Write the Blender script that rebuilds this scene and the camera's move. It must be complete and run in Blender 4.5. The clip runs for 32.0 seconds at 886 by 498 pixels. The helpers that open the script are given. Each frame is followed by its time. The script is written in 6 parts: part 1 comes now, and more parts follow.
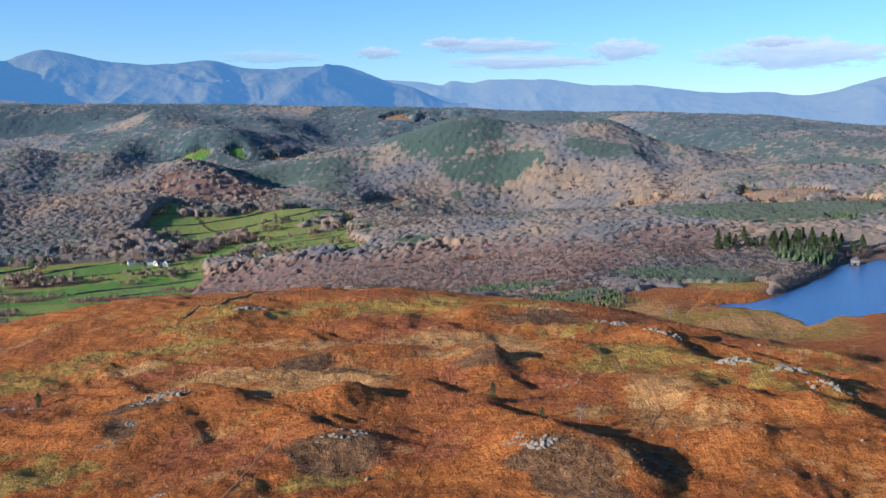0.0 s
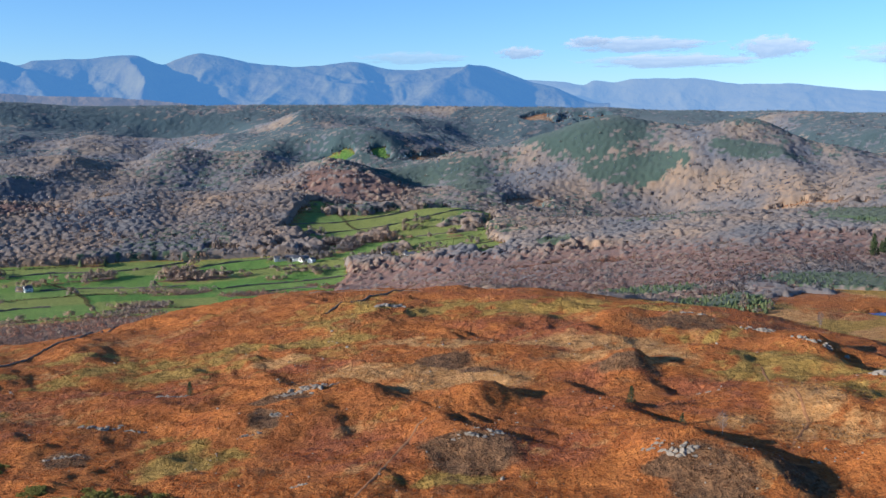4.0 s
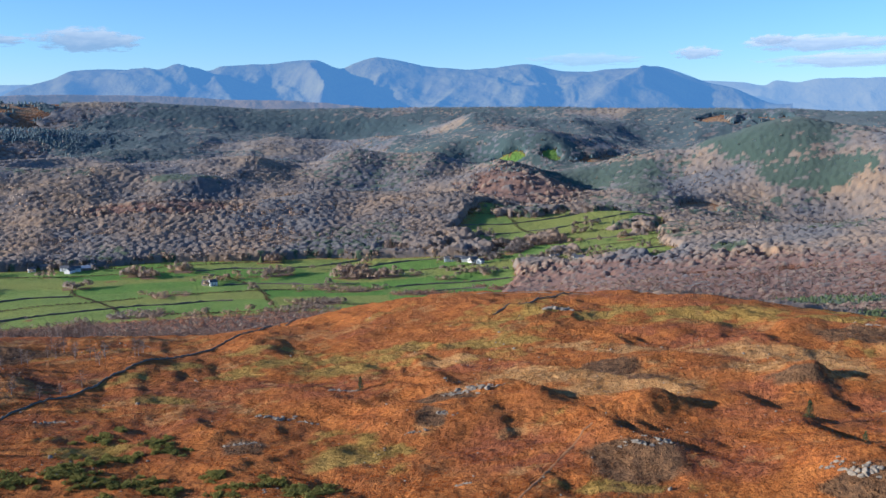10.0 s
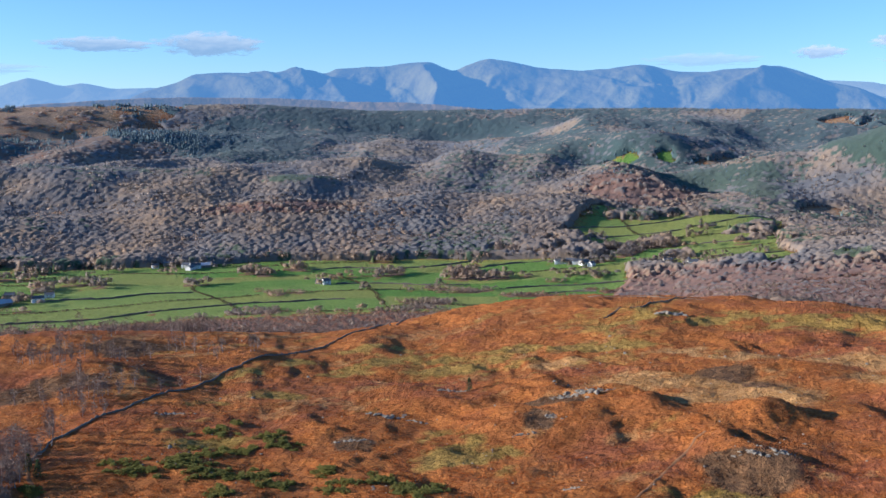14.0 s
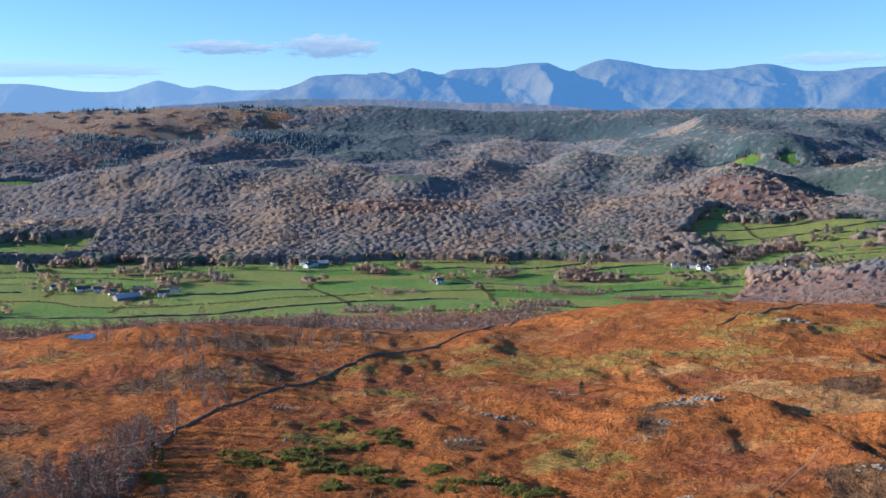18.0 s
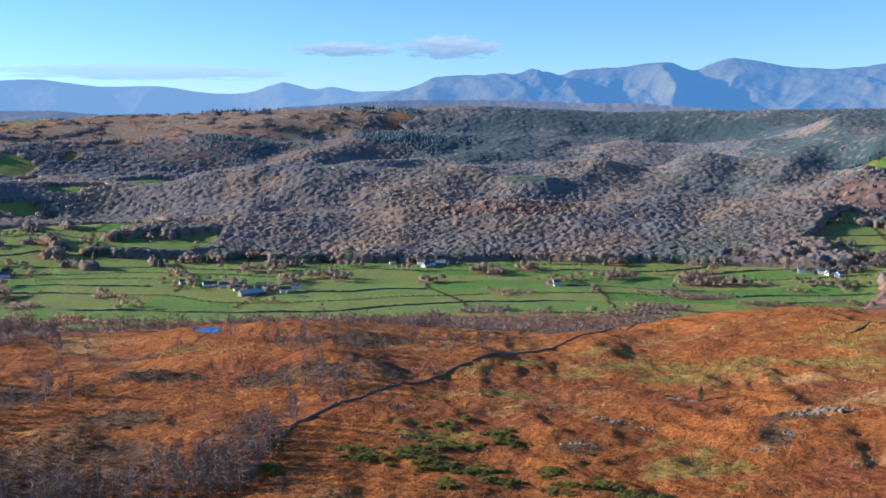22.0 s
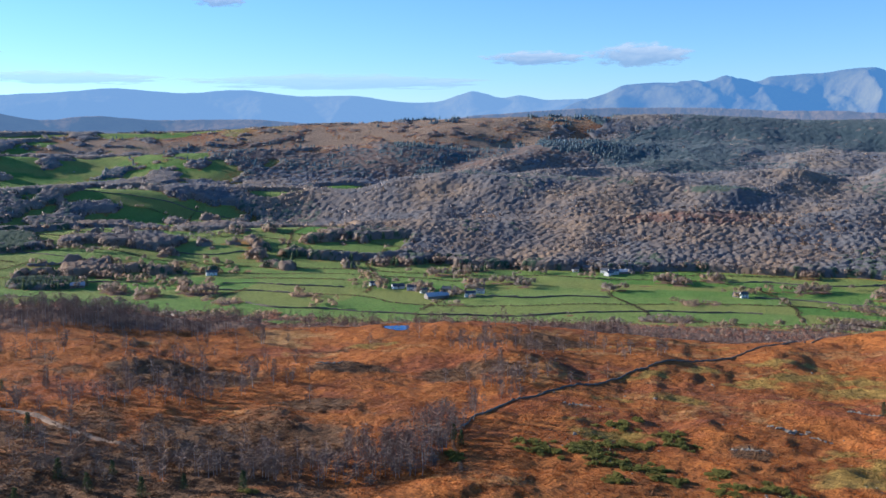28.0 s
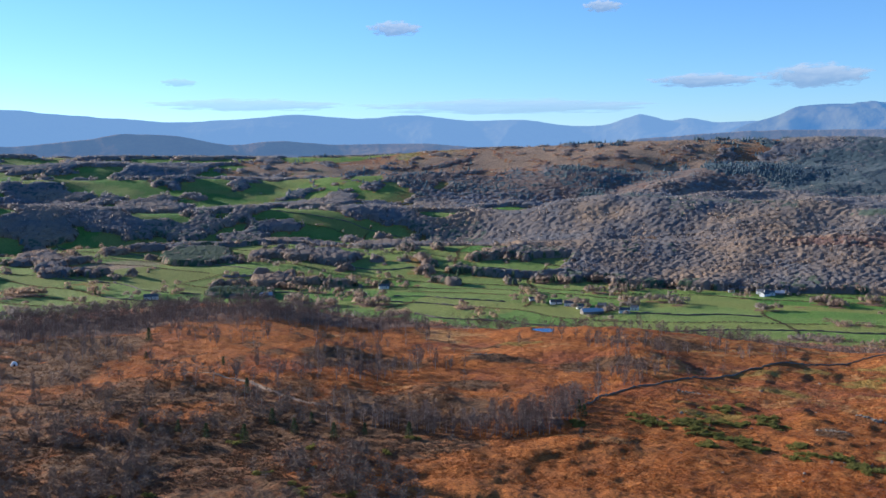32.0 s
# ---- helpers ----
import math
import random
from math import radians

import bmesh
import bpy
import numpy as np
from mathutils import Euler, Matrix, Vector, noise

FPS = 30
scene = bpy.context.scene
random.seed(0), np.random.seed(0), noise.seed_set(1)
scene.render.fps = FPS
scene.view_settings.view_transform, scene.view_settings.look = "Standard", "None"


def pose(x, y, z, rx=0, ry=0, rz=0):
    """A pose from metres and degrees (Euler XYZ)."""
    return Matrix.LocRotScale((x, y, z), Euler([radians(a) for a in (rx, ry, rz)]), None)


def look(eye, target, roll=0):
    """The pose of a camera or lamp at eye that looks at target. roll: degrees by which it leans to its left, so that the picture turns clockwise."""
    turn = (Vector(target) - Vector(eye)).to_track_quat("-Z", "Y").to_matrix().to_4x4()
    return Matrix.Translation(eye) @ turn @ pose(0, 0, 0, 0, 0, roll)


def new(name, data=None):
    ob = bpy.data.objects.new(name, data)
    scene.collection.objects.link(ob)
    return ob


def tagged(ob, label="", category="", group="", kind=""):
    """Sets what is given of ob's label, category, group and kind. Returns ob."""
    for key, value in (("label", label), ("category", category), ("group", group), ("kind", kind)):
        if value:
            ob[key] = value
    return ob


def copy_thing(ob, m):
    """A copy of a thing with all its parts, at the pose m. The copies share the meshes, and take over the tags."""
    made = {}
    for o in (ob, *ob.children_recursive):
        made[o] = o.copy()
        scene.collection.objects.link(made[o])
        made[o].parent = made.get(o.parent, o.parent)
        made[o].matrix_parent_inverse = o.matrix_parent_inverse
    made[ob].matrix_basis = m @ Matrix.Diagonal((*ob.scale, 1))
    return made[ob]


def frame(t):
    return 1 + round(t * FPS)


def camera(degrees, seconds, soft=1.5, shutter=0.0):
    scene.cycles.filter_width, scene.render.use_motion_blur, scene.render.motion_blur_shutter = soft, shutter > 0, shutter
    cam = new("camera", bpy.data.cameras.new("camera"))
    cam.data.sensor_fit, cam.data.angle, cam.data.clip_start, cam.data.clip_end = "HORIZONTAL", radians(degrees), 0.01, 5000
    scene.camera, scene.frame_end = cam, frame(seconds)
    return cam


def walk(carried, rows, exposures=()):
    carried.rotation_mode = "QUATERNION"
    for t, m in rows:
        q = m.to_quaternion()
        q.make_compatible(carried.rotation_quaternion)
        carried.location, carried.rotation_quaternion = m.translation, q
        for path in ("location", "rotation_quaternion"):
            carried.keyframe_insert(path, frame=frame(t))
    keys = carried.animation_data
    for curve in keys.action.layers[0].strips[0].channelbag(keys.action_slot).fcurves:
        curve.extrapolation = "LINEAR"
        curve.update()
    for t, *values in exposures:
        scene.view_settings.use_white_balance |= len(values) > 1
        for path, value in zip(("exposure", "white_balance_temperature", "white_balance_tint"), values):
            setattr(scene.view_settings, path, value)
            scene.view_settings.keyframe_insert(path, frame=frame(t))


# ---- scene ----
# ===== camera: a drone that hovers and pans to its left, then draws back =====
EYE = 200.0                       # metres over the valley floor
cam = camera(47.46, 32.0, soft=1.5)
ROWS = [
    (0.0, 0.00, 0.00, 200.00, -3.108, -7.285, 0.000),
    (0.5, 0.00, 0.00, 200.00, -2.289, -7.285, -0.115),
    (1.0, 0.00, 0.00, 200.00, -1.408, -7.274, -0.064),
    (1.5, 0.00, 0.00, 200.00, -0.488, -7.268, -0.045),
    (2.0, 0.00, 0.00, 200.00, 0.488, -7.268, -0.049),
    (2.5, 0.00, 0.00, 200.00, 1.540, -7.274, -0.042),
    (3.0, 0.00, 0.00, 200.00, 2.711, -7.281, -0.062),
    (3.5, 0.00, 0.00, 200.00, 3.816, -7.280, -0.083),
    (5.5, 0.00, 0.00, 200.00, 7.557, -7.241, -0.154),
    (6.0, 0.00, 0.00, 200.00, 8.339, -7.231, -0.155),
    (6.5, 0.00, 0.00, 200.00, 9.109, -7.223, -0.155),
    (7.0, 0.00, 0.00, 200.00, 9.864, -7.217, -0.144),
    (7.5, 0.00, 0.00, 200.00, 10.618, -7.208, -0.144),
    (8.0, 0.00, 0.00, 200.00, 11.374, -7.195, -0.167),
    (8.5, 0.00, 0.00, 200.00, 12.164, -7.180, -0.165),
    (9.0, 0.00, 0.00, 200.00, 12.933, -7.164, -0.183),
    (9.5, 0.00, 0.00, 200.00, 13.718, -7.153, -0.173),
    (10.0, 0.00, 0.00, 200.00, 14.491, -7.136, -0.190),
    (10.5, 0.00, 0.00, 200.00, 15.264, -7.121, -0.193),
    (11.0, 0.00, 0.00, 200.00, 16.056, -7.102, -0.198),
    (11.5, 0.00, 0.00, 200.00, 16.848, -7.098, -0.200),
    (12.0, 0.00, 0.00, 200.00, 17.636, -7.079, -0.247),
    (12.5, 0.00, 0.00, 200.00, 18.416, -7.060, -0.284),
    (13.0, 0.00, 0.00, 200.00, 19.216, -7.044, -0.264),
    (13.5, 0.00, 0.00, 200.00, 20.012, -7.042, -0.235),
    (14.0, 0.00, 0.00, 200.00, 20.811, -7.029, -0.228),
    (14.5, 0.00, 0.00, 200.00, 21.612, -7.011, -0.228),
    (16.5, 0.00, 0.00, 200.00, 24.820, -6.950, -0.170),
    (17.0, 0.00, 0.00, 200.00, 25.644, -6.951, -0.172),
    (17.5, 0.00, 0.00, 200.00, 26.473, -6.961, -0.170),
    (18.0, 0.00, 0.00, 200.00, 27.311, -6.961, -0.203),
    (18.5, 0.00, 0.00, 200.00, 28.123, -6.948, -0.220),
    (19.0, 0.00, 0.00, 200.00, 28.973, -6.940, -0.206),
    (19.5, 0.00, 0.00, 200.00, 29.819, -6.938, -0.144),
    (20.0, 0.00, 0.00, 200.00, 30.679, -6.928, -0.126),
    (20.5, 0.00, 0.00, 200.00, 31.514, -6.914, -0.140),
    (21.0, 0.00, 0.00, 200.00, 32.356, -6.909, -0.163),
    (21.5, 0.00, 0.00, 200.00, 33.176, -6.909, -0.176),
    (22.0, 0.00, 0.00, 200.00, 34.008, -6.901, -0.189),
    (22.5, 0.00, 0.00, 200.00, 34.823, -6.884, -0.193),
    (23.0, 0.00, 0.00, 200.00, 35.644, -6.865, -0.212),
    (23.5, 0.00, 0.00, 200.00, 36.459, -6.845, -0.202),
    (24.0, 0.00, 0.00, 200.00, 37.299, -6.832, -0.154),
    (24.5, 0.00, 0.00, 200.00, 38.140, -6.810, -0.114),
    (25.0, 0.00, 0.00, 200.00, 38.959, -6.791, -0.078),
    (25.5, 0.00, 0.00, 200.00, 39.794, -6.770, -0.074),
    (26.5, 0.60, -0.65, 200.05, 41.535, -6.705, -0.095),
    (27.5, 6.63, -6.92, 200.53, 43.461, -6.569, -0.115),
    (28.0, 13.97, -14.07, 201.03, 44.574, -6.429, -0.130),
    (28.5, 21.48, -20.74, 201.47, 45.716, -6.269, -0.141),
    (29.0, 29.40, -27.32, 201.83, 46.851, -6.101, -0.154),
    (29.5, 37.49, -33.58, 202.14, 48.054, -5.928, -0.155),
    (30.0, 46.51, -39.99, 202.55, 49.253, -5.774, -0.170),
    (30.5, 56.24, -46.29, 203.09, 50.515, -5.660, -0.214),
    (31.0, 66.04, -51.93, 203.50, 51.777, -5.509, -0.255),
    (31.5, 75.63, -57.08, 203.73, 52.972, -5.338, -0.274),
    (32.0, 85.47, -62.15, 203.78, 54.147, -5.134, -0.270),
]
walk(cam, [(t, pose(x, y, z, 90 + pitch, 0, yaw) @ pose(0, 0, 0, 0, 0, roll)) for t, x, y, z, yaw, pitch, roll in ROWS],
     exposures=[(0.0, 1.40, 5500, 12), (10.0, 1.48, 5500, 12), (20.0, 1.56, 5500, 13), (27.0, 1.55, 5500, 13), (32.0, 1.43, 5500, 13)])

# ===== sky and sun: a clear winter afternoon, low sun =====
SUN_AZ, SUN_EL = 114.0, 15.0      # degrees to the left of +y, degrees up
world = bpy.data.worlds.new("sky")
scene.world = world
world.use_nodes = True
wn = world.node_tree.nodes
sky = wn.new("ShaderNodeTexSky")
sky.sky_type, sky.sun_disc = "NISHITA", False
sky.sun_elevation, sky.sun_rotation = radians(SUN_EL), radians(-SUN_AZ)
sky.altitude, sky.air_density, sky.dust_density, sky.ozone_density = 900, 1.0, 0.05, 5.0
wn["Background"].inputs["Strength"].default_value = 0.066
world.node_tree.links.new(sky.outputs[0], wn["Background"].inputs["Color"])
sun = new("sun", bpy.data.lights.new("sun", "SUN"))
sun.data.energy, sun.data.angle, sun.data.color = 3.8, radians(0.5), (1.0, 0.86, 0.70)
sa, se = radians(SUN_AZ), radians(SUN_EL)
sun.matrix_world = look((-math.sin(sa) * math.cos(se), math.cos(sa) * math.cos(se), math.sin(se)), (0, 0, 0))

# ===== the lie of the land =====
rng = np.random.default_rng(7)


def lattice(ix, iy, seed):
    n = (ix.astype(np.int64) * 374761393 + iy.astype(np.int64) * 668265263 + seed * 974634777) & 0x7FFFFFFF
    n = ((n ^ (n >> 13)) * 1274126177) & 0x7FFFFFFF
    return ((n ^ (n >> 16)) & 0xFFFF) / 32767.5 - 1.0


def vnoise(x, y, seed=0):
    """Smooth noise of -1 to 1 with cells of one unit."""
    x, y = np.asarray(x, float), np.asarray(y, float)
    fx, fy = np.floor(x), np.floor(y)
    u, v = x - fx, y - fy
    u, v = u * u * u * (u * (u * 6 - 15) + 10), v * v * v * (v * (v * 6 - 15) + 10)
    ix, iy = fx.astype(np.int64), fy.astype(np.int64)
    a, b = lattice(ix, iy, seed), lattice(ix + 1, iy, seed)
    c, d = lattice(ix, iy + 1, seed), lattice(ix + 1, iy + 1, seed)
    return (a * (1 - u) + b * u) * (1 - v) + (c * (1 - u) + d * u) * v


def fbm(x, y, size, octaves=4, seed=0, gain=0.5, ridged=False):
    total, amp, norm = 0.0, 1.0, 0.0
    for k in range(octaves):
        n = vnoise(x / size + 17.3 * k, y / size - 9.1 * k, seed + k)
        total = total + amp * (1 - 2 * np.abs(n) if ridged else n)
        norm += amp
        amp *= gain
        size /= 2.03
    return total / norm


def step(a, b, v):
    s = np.clip((v - a) / (b - a), 0, 1)
    return s * s * (3 - 2 * s)


def along(az, *pairs):
    """A value that changes smoothly with the direction, from (degrees, value) pairs."""
    p, q = np.array(pairs, float).T
    az = np.clip(np.asarray(az, float), p[0], p[-1])
    slope = np.diff(q) / np.diff(p)
    tan = np.concatenate([[0.0], np.where(slope[1:] * slope[:-1] > 0, 2 * slope[1:] * slope[:-1] / (slope[1:] + slope[:-1] + 1e-12), 0.0), [0.0]])
    k = np.clip(np.searchsorted(p, az, side="right") - 1, 0, len(p) - 2)
    w = p[k + 1] - p[k]
    t = (az - p[k]) / w
    return ((2 * t ** 3 - 3 * t ** 2 + 1) * q[k] + (t ** 3 - 2 * t ** 2 + t) * w * tan[k] + (3 * t ** 2 - 2 * t ** 3) * q[k + 1] + (t ** 3 - t ** 2) * w * tan[k + 1])


def place(az, r):
    """Plan position at az degrees to the left of +y and r metres from the hovering point."""
    return -np.sin(np.radians(az)) * r, np.cos(np.radians(az)) * r


def drop(el, r):
    return EYE + r * np.tan(np.radians(el))


# the grid of the ground: fine ahead, coarse behind
AZ = np.concatenate([np.arange(-180, -36, 2.0), np.arange(-36, 90, 0.13), np.arange(90, 180.1, 2.0)])
RR = np.concatenate([np.linspace(0.5, 200, 20), np.geomspace(206, 1100, 240), np.geomspace(1106, 3700, 160), np.geomspace(3800, 4990, 10)])


def moor_height(x, y, az, r):
    """Hummocks and hollows of the open fell."""
    fade = 1 - step(along(az, (-36, 560), (-14, 560), (-6, 700), (90, 700)), along(az, (-36, 680), (-14, 680), (-6, 1000), (90, 1000)), r)
    wx, wy = x + 22 * vnoise(x / 50, y / 50, 91), y + 22 * vnoise(x / 50, y / 50, 92)
    ca, sa_ = 0.92, 0.38
    u, v = wx * ca - wy * sa_, wx * sa_ + wy * ca
    big = fbm(u * 0.6, v, 120, 2, 3) * 4.0
    mid = fbm(u * 0.55, v, 38, 3, 11, ridged=True) * 2.7
    small = fbm(x, y, 11, 4, 23, gain=0.6) * 1.1
    terrace = np.maximum(fbm(u * 0.32, v, 15, 3, 29, ridged=True), -0.1) * 1.0 * step(280, 340, r) * (1 - step(20, 26, az))
    return (big + mid * (1 - 0.6 * step(24, 30, az)) + small + terrace) * fade


KNOLLS, RIDGES, SCARPS = [], [], []


def knoll(az, r, height, across, deep, turn=0.0):
    """A hump: half-widths across and along the line of sight, metres."""
    KNOLLS.append((*place(az, r), height, across, deep, radians(turn)))


def ridge(az0, r0, az1, r1, height, wide):
    """A rise, or with a negative height a gully, along a straight line."""
    RIDGES.append((*place(az0, r0), *place(az1, r1), height, wide))


def scarp(az0, r0, az1, r1, height, sunny, lee):
    """A bank along a straight line, gentle towards the sun and steep away from it."""
    SCARPS.append((*place(az0, r0), *place(az1, r1), height, sunny, lee))


# steep banks of the fell
scarp(-2.3, 392, -9.0, 316, 4.6, 22, 7)
scarp(-8.6, 322, -14.2, 298, 2.8, 22, 9)
scarp(-12.8, 300, -15.4, 276, 2.6, 22, 9)
scarp(2.2, 372, 4.0, 344, 4.6, 22, 8)
scarp(10.8, 402, 9.0, 384, 4.6, 16, 6)
scarp(8.8, 384, 5.6, 366, 3.2, 16, 6)
scarp(1.8, 420, 0.2, 402, 3.0, 16, 6)
scarp(17.2, 372, 16.4, 356, 2.6, 14, 6)
scarp(-5.0, 446, -6.2, 430, 3.0, 16, 6)
scarp(-6.2, 424, -7.2, 404, 3.8, 16, 6)
scarp(-16.0, 482, -17.2, 452, 5.4, 24, 8)
scarp(-22.0, 404, -23.4, 376, 5.4, 22, 8)
scarp(-21.2, 328, -22.4, 306, 4.6, 20, 7)
scarp(-17.6, 402, -20.2, 374, 4.2, 18, 7)
scarp(-3.2, 505, -4.8, 488, 3.0, 20, 7)
scarp(15.4, 430, 14.6, 414, 2.6, 16, 6)
scarp(-25.0, 380, -26.8, 356, 4.4, 20, 7)
scarp(12.2, 372, 11.6, 350, 2.6, 18, 6)
scarp(23.0, 404, 18.4, 398, 2.6, 14, 6)
scarp(28.6, 372, 27.8, 356, 2.2, 14, 6)
scarp(40.6, 452, 38.4, 436, 3.4, 20, 7)
scarp(33.4, 505, 31.4, 488, 2.6, 22, 8)
scarp(55.0, 372, 54.2, 352, 2.6, 18, 7)
scarp(-10.6, 470, -11.6, 448, 3.4, 20, 7)
# humps of the fell
knoll(2.9, 322, 6.6, 22, 17)
knoll(12.6, 394, 2.4, 20, 14)
knoll(2.8, 372, 4.6, 16, 14)
knoll(-10.3, 311, 4.0, 27, 14)
knoll(-15.4, 487, 5.0, 25, 16)
knoll(-19.3, 430, 5.5, 22, 14)
knoll(-23.2, 414, 6.3, 26, 14)
knoll(-20.7, 330, 7.3, 26, 14)
knoll(-5.9, 427, 5.5, 22, 14)
knoll(-7.9, 514, 4.7, 36, 15)
knoll(10, 367, 2.4, 19, 14)
knoll(15.3, 358, 2.4, 19, 14)
knoll(-14.4, 383, 4.7, 17, 14)
knoll(-18.2, 373, 4.7, 16, 14)
knoll(-0.4, 462, 2.4, 33, 14)
knoll(-13.2, 293, 2.6, 16, 14)
knoll(-25.7, 338, 4.6, 17, 14)
knoll(32.1, 401, 1.3, 24, 20)
knoll(20, 412, 2.8, 28, 14)
knoll(40.4, 458, 4.7, 23, 14)
knoll(46.3, 465, 4.7, 28, 14)
knoll(43.8, 536, 4.7, 56, 24)
knoll(47.6, 263, 2.4, 20, 14)
knoll(61.4, 456, 4.7, 29, 14)
knoll(51.5, 440, 4.7, 29, 14)
knoll(73.7, 387, 4.7, 26, 14)
knoll(43.1, 275, 2.6, 19, 14)
knoll(-7, 540, 4.7, 42, 18)
# hills and gullies beyond the valley
ridge(1.5, 2330, -4.5, 2380, 78, 140)
ridge(-4.5, 2380, -12.0, 2400, 104, 150)
ridge(-12.0, 2400, -16.5, 2330, 46, 110)
ridge(14.0, 2560, 9.0, 2540, 50, 110)
ridge(20.5, 2350, 15.0, 2340, 30, 80)
ridge(29.0, 2290, 23.5, 2300, 16, 80)
ridge(38.5, 2250, 33.0, 2520, 34, 90)
ridge(29.0, 2000, 24.5, 2000, 20, 60)
ridge(24.0, 2120, 20.0, 2600, -26, 60)
ridge(6.0, 2150, 15.0, 2650, -24, 70)
ridge(3.0, 2080, 12.5, 2060, 18, 100)
ridge(5.5, 2900, 12.5, 2880, 30, 110)
ridge(14.5, 1740, 36.0, 1760, 16, 100)
ridge(38.0, 2950, 47.0, 2150, 22, 150)
ridge(40.0, 2900, 52.0, 2080, -32, 100)
ridge(48.0, 2750, 62.0, 2500, 14, 190)
ridge(-26.0, 1900, -10.0, 2250, 22, 120)
ridge(-30.0, 2300, -14.0, 2950, 30, 150)
ridge(-12.0, 2150, 3.0, 1850, -16, 90)
ridge(57.0, 1980, 72.0, 2050, 7, 100)
ridge(64.0, 1560, 72.0, 1590, 6, 80)
ridge(73.0, 2450, 86.0, 2300, 9, 160)
ridge(22.3, 1985, 23.6, 2140, 36, 88)

for az0, r0, az1, r1, deep, wide in ((23.4, 2050, 22.0, 2500, 34, 60), (31.2, 1980, 29.6, 2300, 26, 60), (13.6, 2080, 12.2, 2500, 34, 60), (6.4, 2150, 8.0, 2700, 30, 70), (-17.0, 2100, -13.6, 2650, 40, 80), (35.6, 2250, 33.0, 2700, 26, 60),
                                     (18.4, 2150, 17.4, 2450, 26, 50), (0.6, 2080, 1.6, 2300, 24, 60), (-7.4, 2050, -6.4, 2330, 30, 60), (27.0, 2400, 25.6, 2900, 34, 80), (19.0, 2600, 20.5, 3000, 34, 80), (4.5, 2650, 3.0, 3100, 30, 80), (-9.0, 2700, -11.0, 3150, 30, 80),
                                     (28.4, 1520, 26.0, 1760, 8, 44), (20.2, 1560, 19.4, 1740, 7, 30), (34.6, 1500, 33.0, 1740, 6, 36), (41.0, 1500, 37.6, 1760, 13, 44)):
    ridge(az0, r0, az1, r1, -0.5 * deep, 1.2 * wide)


def land():
    az, r = np.meshgrid(AZ, RR, indexing="ij")
    x, y = place(az, r)
    crest_el = along(AZ, (-36, -12.4), (-24, -12.4), (-18, -11.6), (-14, -10.8), (-10, -10.3), (-4, -9.7), (2, -9.35), (8, -9.3), (12, -9.6), (16, -10.1),
                     (20, -10.7), (25, -11.3), (31, -11.5), (40, -11.2), (52, -10.9), (60, -10.0), (68, -9.2), (83, -9.0), (90, -9.0))
    crest_r = along(AZ, (-36, 490), (-24, 490), (-16, 540), (-4, 620), (10, 665), (20, 640), (26, 570), (40, 560), (60, 610), (83, 640))
    shelf = along(AZ, (-36, 63), (-13, 63), (-6, 52), (4, 42), (9, 20), (90, 20))
    back = along(AZ, (-36, 130), (-13, 150), (-6, 230), (90, 230))
    foot_r = along(AZ, (-36, 1150), (-13, 1120), (4, 1150), (12, 1200), (20, 1100), (83, 1050))
    foot = along(AZ, (-36, 66), (-13, 62), (-6, 44), (4, 24), (9, 6), (14, 2), (60, 1), (83, 2))
    edge_r = along(AZ, (-36, 1500), (4, 1500), (20, 1420), (50, 1460), (83, 1500))
    edge = along(AZ, (-36, 85), (-13, 66), (4, 32), (12, 14), (20, 3), (50, 6), (83, 14))
    hill1 = along(AZ, (-36, -4.2), (-20, -4.9), (-8, -6.0), (3, -5.2), (12, -4.9), (17, -4.8), (30, -4.7), (50, -5.2), (83, -5.2))
    hill2 = along(AZ, (-36, -2.4), (-20, -2.7), (-8, -3.2), (10, -2.6), (30, -2.3), (45, -2.7), (60, -3.0), (83, -2.8))
    hill3 = along(AZ, (-36, -1.0), (-20, -0.9), (-8, -1.1), (10, -1.0), (30, -0.7), (45, -0.6), (60, -1.0), (83, -0.9))
    top = along(AZ, (-36, -0.4), (-27, -0.5), (-20, 0.2), (-10, 0.5), (0, 0.72), (8, 0.8), (14, 0.85), (20, 0.82), (24, 0.72), (28, 0.95), (33, 1.2),
                (37, 1.2), (44, 1.15), (48, 0.9), (53, 0.7), (60, 0.3), (70, 0.25), (83, 0.35))
    lift = [along_noise * 9 for along_noise in (fbm(AZ, 0 * AZ, 5, 2, 301), fbm(AZ, 0 * AZ, 6, 2, 303), fbm(AZ, 0 * AZ, 7, 2, 305))]
    z = np.empty_like(x)
    for i in range(len(AZ)):
        rn = [0.5, 250, 0.72 * crest_r[i], crest_r[i], crest_r[i] + back[i], foot_r[i], edge_r[i], 1740, 1850, 1980, 2220, 2330, 2480, 2780, 2870, 2990, 3250, 3560, 4990]
        cz, h1, h2, h3 = drop(crest_el[i], crest_r[i]), drop(hill1[i], 1740), drop(hill2[i], 2220), drop(hill3[i], 2780)
        zn = [92, 95, 0.5 * (95 + cz), cz, max(shelf[i], 20), foot[i], edge[i], h1 + lift[0][i], h1 - 26, h1 - 16, h2 + lift[1][i], h2 - 12, h2 - 5, h3 + lift[2][i], h3 - 14, h3 - 3, drop(top[i], 3250), 150, 120]
        warp = np.where(RR > 1450, 1 + 0.075 * fbm(x[i], y[i], 560, 2, 47) * step(1450, 1800, RR) * (1 - step(2950, 3250, RR)), 1.0)
        z[i] = np.interp(RR * warp, rn, zn)
    pad = np.pad(z, ((0, 0), (9, 9)), mode="edge")
